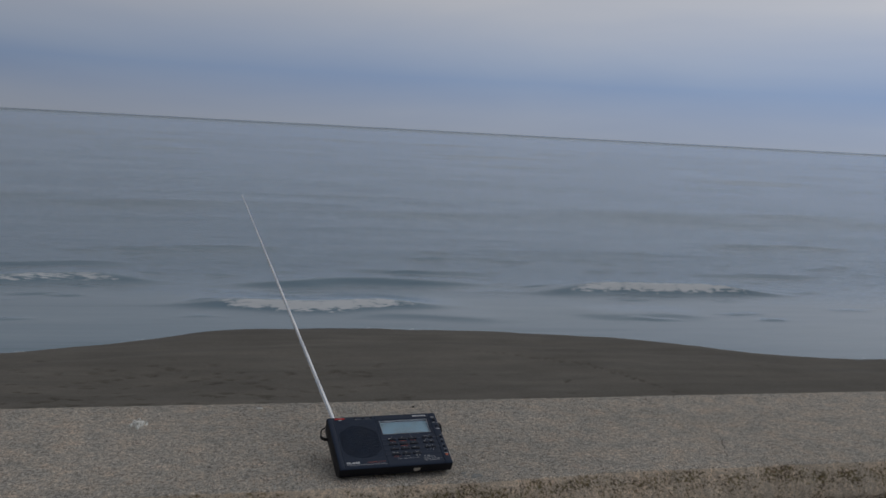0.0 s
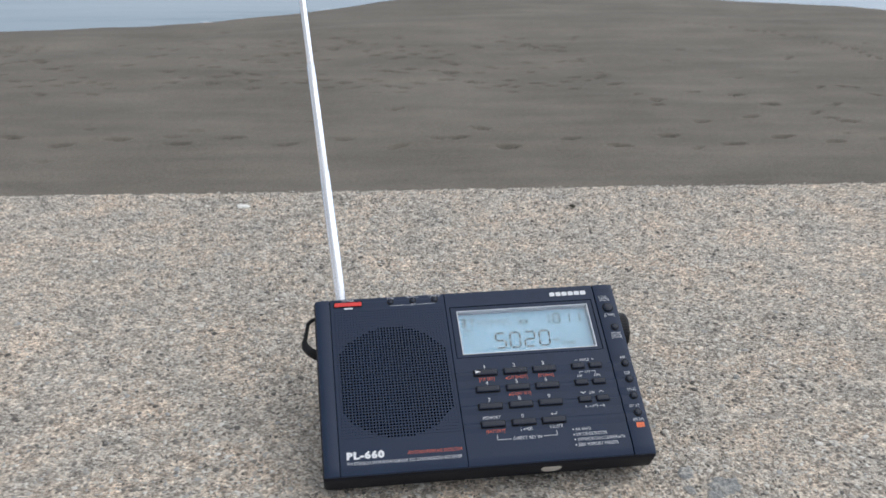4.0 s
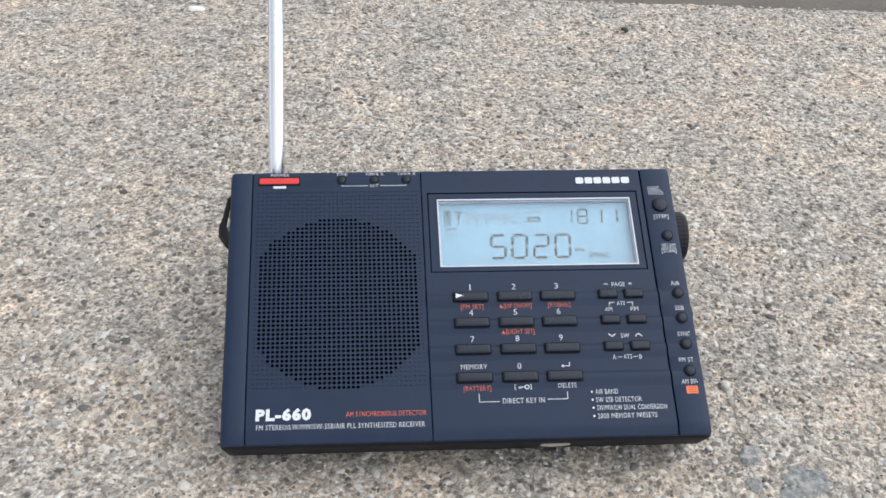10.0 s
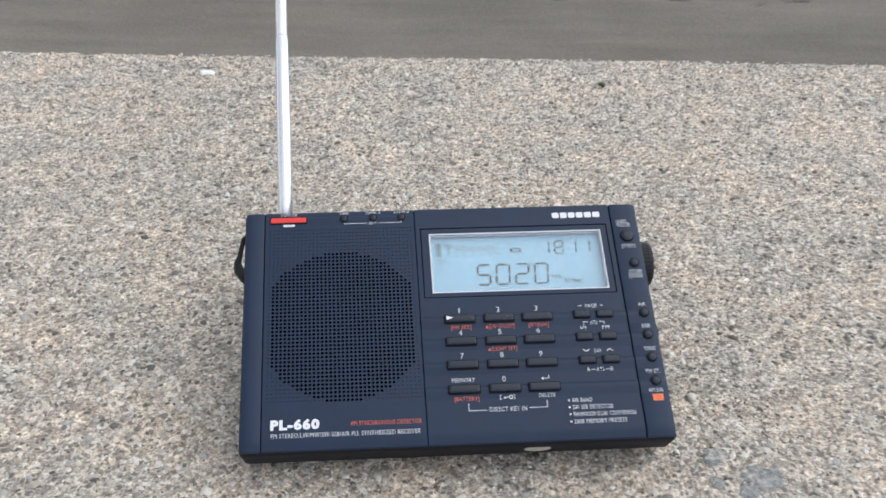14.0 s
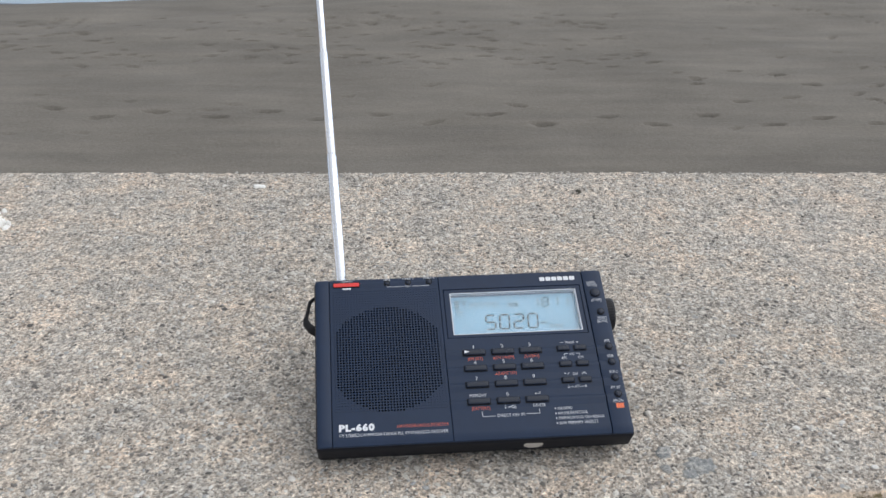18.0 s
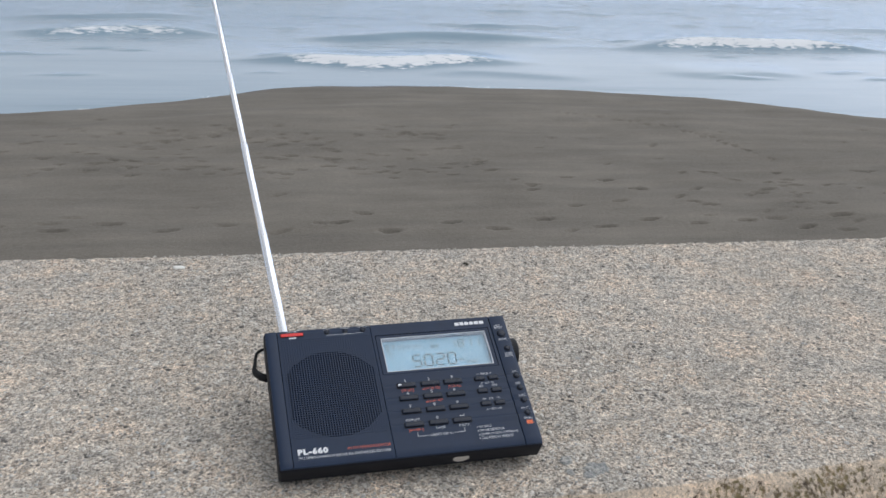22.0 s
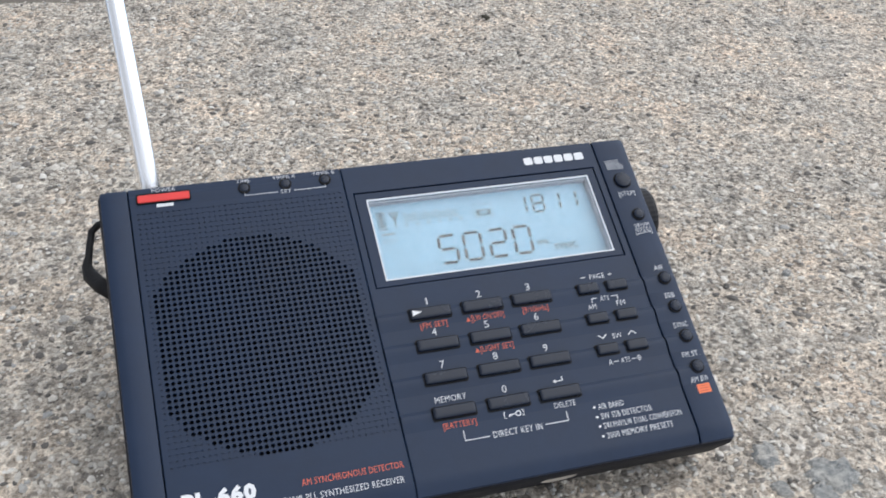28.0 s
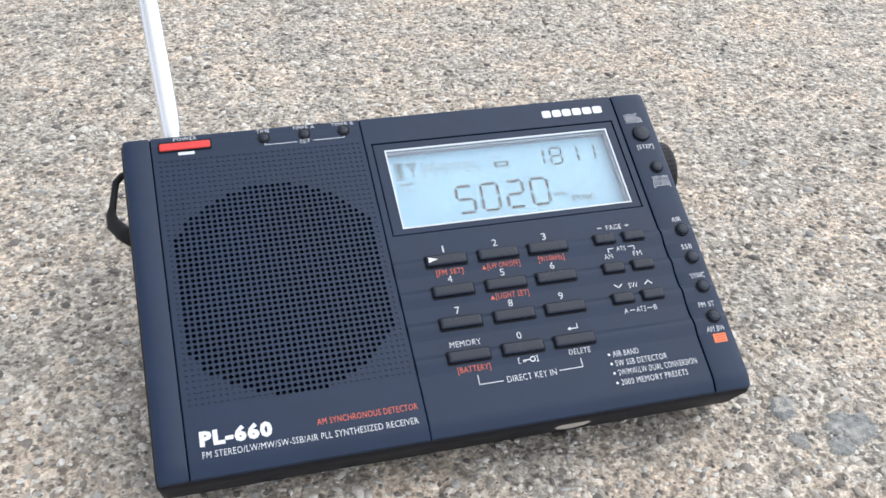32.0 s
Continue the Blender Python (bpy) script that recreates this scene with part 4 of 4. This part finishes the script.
for text, xs, cy, w, h, t in (("5020", (111.6, 120.5, 129.6, 138.6), 80.0, 6.0, 10.4, 1.15), ("1811", (141.5, 148.2, 154.4, 160.9), 93.6, 4.1, 6.7, 0.78)):
    for digit, cx in zip(text, xs):
        bm = bmesh.new()
        seven(bm, digit, cx, cy, w, h, t)
        part("digit", bm, SEGMENT, display)
lettering("kHz", 145.6, 78.3, 4.2, 2.0, SEGMENT, display, ZL, bold=0.02)
lettering("SYNC", 153.6, 75.6, 8.8, 2.4, SEGMENT, display, ZL, bold=0.02)
# battery mark, aerial mark, signal scale, alarm box and two lines too small to read
part("battery_mark", bars([(89.5, 92.3, 90.2, 90.6), (89.5, 92.3, 96.7, 97.1), (89.5, 89.8, 90.2, 97.1), (92.0, 92.3, 90.2, 97.1)] + [(90.2, 91.6, y, y + 1.0) for y in (91.2, 92.6, 94.0, 95.4)], ZL, ZL + 0.01), SEGMENT, display)
aerial = bmesh.new()
for pts in (((95.4, 90.0), (95.8, 90.0), (95.8, 95.4), (95.4, 95.4)), ((95.4, 92.6), (95.8, 92.6), (97.3, 95.6), (96.9, 95.6)), ((95.4, 92.6), (95.8, 92.6), (94.3, 95.6), (93.9, 95.6)), ((93.9, 95.4), (97.3, 95.4), (97.3, 95.7), (93.9, 95.7))):
    aerial.faces.new([aerial.verts.new((x, y + 0.9, ZL)) for x, y in pts])
part("aerial_mark", aerial, SEGMENT, display)
part("signal_scale", bars([(99.0 + 0.98 * k, 99.34 + 0.98 * k, 92.5 - 0.02 * k, (96.4 if k % 4 == 0 else 95.6) - 0.02 * k) for k in range(20)] + [(99.0 + 3.9 * k, 99.7 + 3.9 * k, 90.6, 91.9) for k in range(6)], ZL, ZL + 0.01), FAINT, display)
part("alarm_mark", bars([(124.0, 130.9, 90.6, 90.8), (124.0, 130.9, 95.9, 96.1), (124.0, 124.2, 90.6, 96.1), (130.7, 130.9, 90.6, 96.1)], ZL, ZL + 0.01), FAINT, display)
part("alarm_mark", bars([(124.9, 130.0, 91.5, 92.0), (124.9, 130.0, 93.2, 93.7), (124.9, 125.8, 91.5, 93.7), (129.1, 130.0, 91.5, 93.7)], ZL, ZL + 0.01), SEGMENT, display)
part("printed_bar", bars([(89.9, 94.6, 88.0, 88.8)], ZL, ZL + 0.01), FAINT, display)
lettering("battery", 92.4, 86.1, 5.4, 1.4, FAINT, display, ZL)


# ridges under the key rows
def ridge(y, x0, x1, k=1.0, tall=1.15):
    """A soft wave in the panel: a long slope down from the keys and a rounded step."""
    pts = [(y + k * a, tall * b) for a, b in WAVE]
    return loft(bmesh.new(), [[(x, a, b) for a, b in pts] for x in (x0, x1)])


WAVE = ((2.3, -0.04), (2.0, 0.0), (1.7, 0.10), (1.3, 0.30), (0.9, 0.48), (0.5, 0.58), (0, 0.62), (-0.8, 0.58), (-2.0, 0.40), (-3.2, 0.17), (-4.2, 0.03), (-4.6, -0.04))


def ridge_height(x, y):
    """How far the ridges lift the front at a place, in millimetres."""
    rows = [(row, 1.0, 1.15) for row in KEY_ROWS] if x > 80.9 else [(110.0, 0.75, 0.45)]
    ys, hs = [a for a, _ in WAVE][::-1], [b for _, b in WAVE][::-1]
    return max(0.0, max(tall * float(np.interp((y - row) / k, ys, hs, -1, -1)) for row, k, tall in rows))


KEY_ROWS = (55.6, 44.6, 33.4, 22.0)
for y in KEY_ROWS:
    part("key_ridge", ridge(y, 81.1, 174.4), CASE, radio, smooth=True)
    part("key_ridge", ridge(y, 175.1, 187.0), CASE, radio, smooth=True)
part("key_ridge", ridge(110.0, 10.8, 80.4, 0.75, 0.45), CASE, radio, smooth=True)


def key(name, cx, cy, w, h):
    well = part("key_well", slab(cx - w / 2 - 0.45, cx + w / 2 + 0.45, cy - h / 2 - 0.5, cy + h / 2 + 0.45, -0.2, 0.72, 0.8, 0.05), HOLE, radio)
    rise = ((0.0, 0.0), (1.55, 0.0), (1.80, 0.10), (1.98, 0.32), (2.06, 0.62), (2.11, 1.0), (2.13, 1.5))
    top = loft(bmesh.new(), [[(x, y, z + (0.10 * (y - cy) / h if z > 1 else 0.0)) for x, y in rounded(cx - w / 2, cx + w / 2, cy - h / 2, cy + h / 2, 0.75, i)] for z, i in rise])
    cap = part(name, top, KEY, radio, smooth=True)
    cap.data.set_sharp_from_angle(angle=radians(55))
    return cap


COLUMNS = (98.5, 116.2, 133.5)
for y, texts in zip(KEY_ROWS, (("1", "2", "3"), ("4", "5", "6"), ("7", "8", "9"), ("MEMORY", "0", ""))):
    for x, text in zip(COLUMNS, texts):
        key("number_key", x, y, 13.6, 3.7)
        if text:
            lettering(text, x, y + 4.55, 10.2 if len(text) > 1 else (0.5 if text == "1" else 1.55), 2.0 if len(text) > 1 else 2.5, WHITE, radio)
dot = bmesh.new()
dot.faces.new([dot.verts.new(p) for p in ((92.5, 56.7, 2.17), (92.5, 54.7, 2.13), (95.6, 55.8, 2.17))])
part("key_mark", dot, WHITE, radio, "white pointer on the first key")
for x0, rows_k in ((153.9, None), (164.4, None)):
    for y in KEY_ROWS[:3]:
        key("small_key", x0, y + 0.3, 7.4, 3.4)

# print on the key panel
for text, x, y, w, h, mat in (
        ("[FM SET]", 99.0, 51.7, 9.0, 1.9, RED_PRINT), ("[LW ON/OFF]", 117.3, 51.8, 11.2, 1.9, RED_PRINT), ("[9/10kHz]", 134.0, 51.9, 9.0, 1.9, RED_PRINT),
        ("[LIGHT SET]", 117.6, 40.8, 11.2, 1.9, RED_PRINT), ("[BATTERY]", 99.4, 17.9, 10.6, 1.9, RED_PRINT), ("DELETE", 134.4, 18.3, 7.2, 1.8, WHITE),
        ("DIRECT KEY IN", 117.0, 12.7, 16.2, 2.1, WHITE), ("PAGE", 158.9, 60.4, 5.4, 1.9, WHITE), ("+", 163.7, 60.5, 1.7, 1.7, WHITE),
        ("ATS", 159.0, 52.0, 3.3, 1.7, WHITE), ("AM", 153.8, 49.6, 3.0, 1.9, WHITE), ("FM", 164.3, 49.6, 3.1, 1.9, WHITE), ("SW", 159.1, 38.2, 3.3, 1.9, WHITE),
        ("A", 153.9, 29.4, 1.4, 1.8, WHITE), ("ATS", 159.2, 29.4, 3.4, 1.8, WHITE), ("B", 164.3, 29.4, 1.2, 1.8, WHITE)):
    lettering(text, x, y, w, h, mat, radio)
tri = bmesh.new()
for x, y in ((110.6, 51.6), (110.9, 40.6)):
    tri.faces.new([tri.verts.new(p) for p in ((x - 0.75, y - 0.7, 0.05), (x + 0.75, y - 0.7, 0.05), (x, y + 0.75, 0.05))])
part("printed_mark", tri, RED_PRINT, radio)


def rules(boxes):
    for box in boxes:
        part("printed_rule", bars([box], 0.03, 0.05), FINE_WHITE, radio)


rules([(152.9, 154.6, 60.4, 60.7)])
rules([(154.2, 154.5, 51.0, 52.4), (154.2, 156.4, 52.2, 52.5), (161.5, 163.9, 52.2, 52.5), (163.6, 163.9, 51.0, 52.4)])
rules([(155.2, 157.0, 29.25, 29.5), (161.4, 163.2, 29.25, 29.5)])
rules([(99.8, 100.1, 12.3, 15.7), (99.8, 107.7, 12.3, 12.6), (126.2, 134.2, 12.8, 13.1), (133.9, 134.2, 12.8, 15.9)])
marks = bmesh.new()
for cx, cy, s in ((154.0, 38.5, 1), (164.6, 38.5, -1)):
    for side in (-1, 1):
        marks.faces.new([marks.verts.new((cx + side * u, cy + s * v, 0.05)) for u, v in ((0.0, -0.8), (0.0, -0.4), (1.3, 0.8), (1.5, 0.5))])
# return arrow and key sign
for pts in (((135.8, 27.6), (136.1, 27.6), (136.1, 26.0), (135.8, 26.0)), ((133.2, 26.3), (136.1, 26.3), (136.1, 26.0), (133.2, 26.0)), ((132.5, 26.15), (133.6, 26.8), (133.6, 25.5))):
    marks.faces.new([marks.verts.new((x, y, 0.05)) for x, y in pts])
part("printed_mark", marks, WHITE, radio)
ring = [(118.6 + q * math.cos(a), 18.0 + q * math.sin(a)) for q in (0.95, 0.6) for a in (2 * math.pi * k / 12 for k in range(12))]
sign = bmesh.new()
vs = [sign.verts.new((x, y, 0.05)) for x, y in ring]
for k in range(12):
    sign.faces.new((vs[k], vs[(k + 1) % 12], vs[12 + (k + 1) % 12], vs[12 + k]))
for x0, x1, y0, y1 in ((115.4, 117.7, 17.85, 18.15), (115.4, 115.7, 17.3, 18.0), (116.1, 116.4, 17.4, 18.0), (113.8, 114.05, 17.0, 19.0), (113.8, 114.5, 18.8, 19.0), (113.8, 114.5, 17.0, 17.2), (120.1, 120.35, 17.0, 19.0), (119.7, 120.3, 18.8, 19.0), (119.7, 120.3, 17.0, 17.2)):
    sign.faces.new([sign.verts.new(p) for p in ((x0, y0, 0.05), (x1, y0, 0.05), (x1, y1, 0.05), (x0, y1, 0.05))])
part("key_sign", sign, WHITE, radio)
for text, y, w in (("AIR BAND", 15.5, 8.9), ("SW SSB DETECTOR", 12.3, 17.8), ("SW/MW/LW DUAL CONVERSION", 9.15, 27.2), ("2000 MEMORY PRESETS", 5.9, 23.0)):
    lettering(text, 144.9, y, w, 2.0, WHITE, radio, align=0.0)
    part("bullet", disc(143.6, y, 0.02, 0.05, 0.42, 0.01, 10), WHITE, radio)
# maker's name as plain blocks
for x0, x1 in ((146.0, 149.3), (149.9, 153.2), (153.7, 157.0), (157.6, 160.9), (161.5, 164.9), (165.5, 169.0)):
    part("logo_block", slab(x0, x1, 107.2, 110.2, 0.0, 0.06, 0.7, 0.01), WHITE, radio, "plain white logo block")

# print and controls on the loudspeaker panel
lettering("PL-660", 15.2, 9.3, 20.8, 4.7, WHITE, radio, bold=0.06, align=0.0, space=1.17)
lettering("AM SYNCHRONOUS DETECTOR", 49.1, 8.9, 30.4, 2.0, RED_PRINT, radio, align=0.0)
lettering("FM STEREO/LW/MW/SW-SSB/AIR PLL SYNTHESIZED RECEIVER", 15.6, 4.5, 63.3, 2.0, WHITE, radio, align=0.0)
part("power_button", slab(12.4, 28.9, 108.2, 111.0, -0.2, 0.8, 0.5, 0.3), RED, radio, "red power button")
part("button_seat", slab(12.0, 29.3, 107.9, 111.6, -0.1, 0.42, 0.6, 0.03), HOLE, radio)
lettering("POWER", 20.9, 112.9, 7.6, 1.6, WHITE, radio, z=0.12)
part("printed_mark", slab(18.2, 23.6, 106.5, 107.6, 0.0, 0.06, 0.3, 0.01), WHITE, radio)
for text, x, w in (("TIME", 46.7, 4.5), ("TIMER A", 60.4, 7.6), ("TIMER B", 73.9, 7.6)):
    part("round_button", disc(x, 110.0, -0.2, 0.7, 1.6, 0.3, 22, 0.2), KEY, radio)
    part("button_seat", disc(x, 110.0, -0.1, 0.44, 2.05, 0.03, 22), HOLE, radio)
    lettering(text, x, 113.0, w, 1.5, WHITE, radio, z=0.12)
lettering("SET", 60.3, 107.3, 3.6, 1.4, WHITE, radio)
rules([(46.6, 46.85, 107.3, 108.3), (46.6, 57.6, 107.2, 107.45), (63.0, 73.9, 107.2, 107.45), (73.65, 73.9, 107.3, 108.3)])

# end strip controls
part("round_button", disc(180.6, 96.4, -0.2, 1.3, 3.0, 0.45, 28, 0.4), KEY, radio)
part("button_seat", disc(180.6, 96.4, -0.1, 0.06, 3.4, 0.03, 28), HOLE, radio)
for x, y in ((182.0, 81.9), (182.6, 55.8), (182.7, 45.0), (182.8, 34.0), (182.8, 22.9)):
    part("round_button", disc(x, y, -0.2, 1.2, 1.95, 0.4, 24, 0.3), KEY, radio)
    part("button_seat", disc(x, y, 0.0, 0.52, 2.4, 0.03, 24), HOLE, radio)
for text, x, y, w, h in (("LIGHT", 179.1, 104.6, 5.2, 1.7), ("SNOOZE", 179.7, 102.3, 6.4, 1.7), ("[STEP]", 180.6, 91.0, 6.2, 1.8), ("VF/VM", 181.9, 77.5, 5.8, 1.7), ("[SCAN]", 181.9, 75.0, 6.2, 1.7),
                         ("AIR", 182.3, 60.4, 3.5, 1.9), ("SSB", 182.6, 49.6, 3.8, 1.9), ("SYNC", 182.8, 38.5, 5.2, 1.9), ("FM ST.", 182.5, 27.7, 6.2, 1.9), ("AM BW", 182.4, 18.75, 6.6, 1.9)):
    lettering(text, x, y, w, h, WHITE, radio)
rules([(176.5, 182.2, 103.4, 103.6), (178.8, 185.0, 76.15, 76.35)])
amber = part("printed_mark", slab(180.6, 185.3, 13.9, 17.0, 0.0, 0.06, 0.3, 0.01), AMBER, radio, "orange printed box")
part("printed_bar", bars([(181.4, 184.6, y, y + 0.24) for y in (14.5, 15.35, 16.2)], 0.07, 0.08), DARK_RED, amber)

# tuning knob and thumb wheels on the right end
knob = bmesh.new()
sides = 72
loft(knob, [[(x, 88.4 + r * (1 - 0.012 * (k % 2)) * math.cos(2 * math.pi * k / sides), -14.4 + r * (1 - 0.012 * (k % 2)) * math.sin(2 * math.pi * k / sides)) for k in range(sides)] for x, r in ((186.5, 10.2), (187.2, 10.8), (191.4, 10.8), (192.4, 10.5), (193.1, 9.8), (193.4, 8.6))])
part("tuning_knob", knob, CASE_BACK, radio, "ribbed black tuning knob")
for y in (50.5, 21.0):
    wheel = bmesh.new()
    loft(wheel, [[(183.2 + r * (1 - 0.04 * (k % 2)) * math.cos(2 * math.pi * k / 40), y + r * (1 - 0.04 * (k % 2)) * math.sin(2 * math.pi * k / 40), z) for k in range(40)] for z, r in ((-16.0, 7.0), (-15.4, 7.6), (-8.6, 7.6), (-8.0, 7.0))])
    part("thumb_wheel", wheel, CASE_BACK, radio, "ribbed black thumb wheel")
part("sticker", loft(bmesh.new(), [[(129.5 + q * 6.0 * math.cos(2 * math.pi * k / 28), y + 0.094 * (8.0 - q * 5.4 * math.sin(2 * math.pi * k / 28)), -11.0 + q * 5.4 * math.sin(2 * math.pi * k / 28)) for k in range(28)] for y, q in ((-2.5, 1.0), (-2.72, 0.98), (-2.75, 0.9))]), STICKER, radio, "round pale sticker on the lower side")

# wrist strap: a thin cord above, a wider webbing below
part("wrist_strap", tube([(1.0, 118.0, -25), (-2.6, 119.2, -29), (-5.2, 118.0, -31), (-6.2, 113.5, -32), (-7.0, 108.5, -32), (-7.8, 105.0, -32), (-6.8, 101.0, -32), (-3.6, 96.0, -30), (1.0, 90.5, -26)], [1.2, 1.3, 1.3, 1.25, 1.3, 1.8, 2.7, 2.9, 2.9], 12), STRAP, radio, "short black strap loop", smooth=True)

# the case's long edges roll off softly
def roll_off(x, y):
    fall = 0.0
    for d, width, deep in ((TALL - y, 4.0, 0.9), (x - LEFT, 4.0, 1.1), (WIDE - x, 4.5, 1.2), (y - LOW, 6.5, 2.2)):
        if d < width:
            fall += deep * (1 - max(d, 0.0) / width) ** 2
    return fall


ON_RIDGES = ("printed_label", "printed_rule", "printed_mark", "printed_bar", "key_sign", "bullet", "round_button", "button_seat", "power_button")
for ob in list(radio.children) + list(amber.children):
    kind = ob.name.split(".")[0]
    if kind in ("back_shell", "number_key", "small_key", "key_well", "stand", "tuning_knob", "thumb_wheel", "sticker", "wrist_strap", "display_bezel"):
        continue
    bm = bmesh.new()
    bm.from_mesh(ob.data)
    if kind != "speaker_grille":
        for axis_no, cuts in ((0, (1.2, 2.0, 3.0, 4.0, 4.8, 184.0, 185.0, 186.0, 186.8, 187.4)), (1, (-1.4, -0.6, 0.3, 1.3, 2.4, 3.6, 108.8, 110.0, 111.2, 112.3, 113.3, 114.1, 114.8))):
            for c in cuts:
                at, way = Vector((0, 0, 0)), Vector((0, 0, 0))
                at[axis_no], way[axis_no] = c * 0.001, 1.0
                bmesh.ops.bisect_plane(bm, geom=bm.verts[:] + bm.edges[:] + bm.faces[:], plane_co=at, plane_no=way, dist=1e-6)
    if kind in ON_RIDGES:
        corners = [v.co for v in bm.verts]
        mid = sum(corners, Vector()) / len(corners) * 1000
        for v in bm.verts:
            x, y = (mid.x, mid.y) if "button" in kind else (v.co.x * 1000, v.co.y * 1000)
            v.co.z += 0.001 * ridge_height(x, y)
    for v in bm.verts:
        if v.co.z > -0.0055:
            v.co.z -= 0.001 * roll_off(v.co.x * 1000, v.co.y * 1000)
    bm.to_mesh(ob.data)
    bm.free()
    if kind in ("end_strip", "speaker_panel", "key_panel", "front_shell", "key_ridge"):
        ob.data.polygons.foreach_set("use_smooth", np.full(len(ob.data.polygons), True))
        ob.data.set_sharp_from_angle(angle=radians(24))

# the case leans a little to one side
for ob in list(radio.children) + list(display.children):
    if ob.name.split(".")[0] in ("front_shell", "back_shell", "end_strip", "speaker_panel", "speaker_grille", "key_panel", "key_ridge", "display_bezel", "window_rim", "window_wall", "lcd_panel", "window_pane"):
        for v in ob.data.vertices:
            v.co.x += 0.0165 * (0.057 - v.co.y)

# telescopic antenna
A0, AD = Vector((16.8, 121.4, -20.7)), Vector((-0.0563, 1.0, -0.1358)).normalized()
antenna = part("antenna_base", tube([(17.5, 104.0, -18.8), (17.4, 109.5, -19.3), (17.2, 113.5, -19.7)], [3.0, 3.3, 3.3], 18), CASE_BACK, radio, "black swivel foot of the antenna", smooth=True)
REACH = (0.0, 136.0, 272.0, 408.0, 544.0, 680.0, 820.0, 978.0)
for k, r in enumerate((3.75, 3.35, 2.95, 2.5, 2.1, 1.7, 1.35)):
    a, b = REACH[k], REACH[k + 1]
    path = [tuple(A0 + AD * s) for s in (a - (9 if k == 0 else 2), b - 2.5, b - 2.0, b, b + 0.2)]
    part("antenna_section", tube(path, [r, r, r, r * 0.93, r * 0.5], 18), CHROME, antenna, "chrome telescopic section", smooth=True)
part("antenna_tip", tube([tuple(A0 + AD * s) for s in (976, 977, 983, 984)], [1.2, 1.8, 1.8, 1.0], 14), CHROME, antenna, smooth=True)
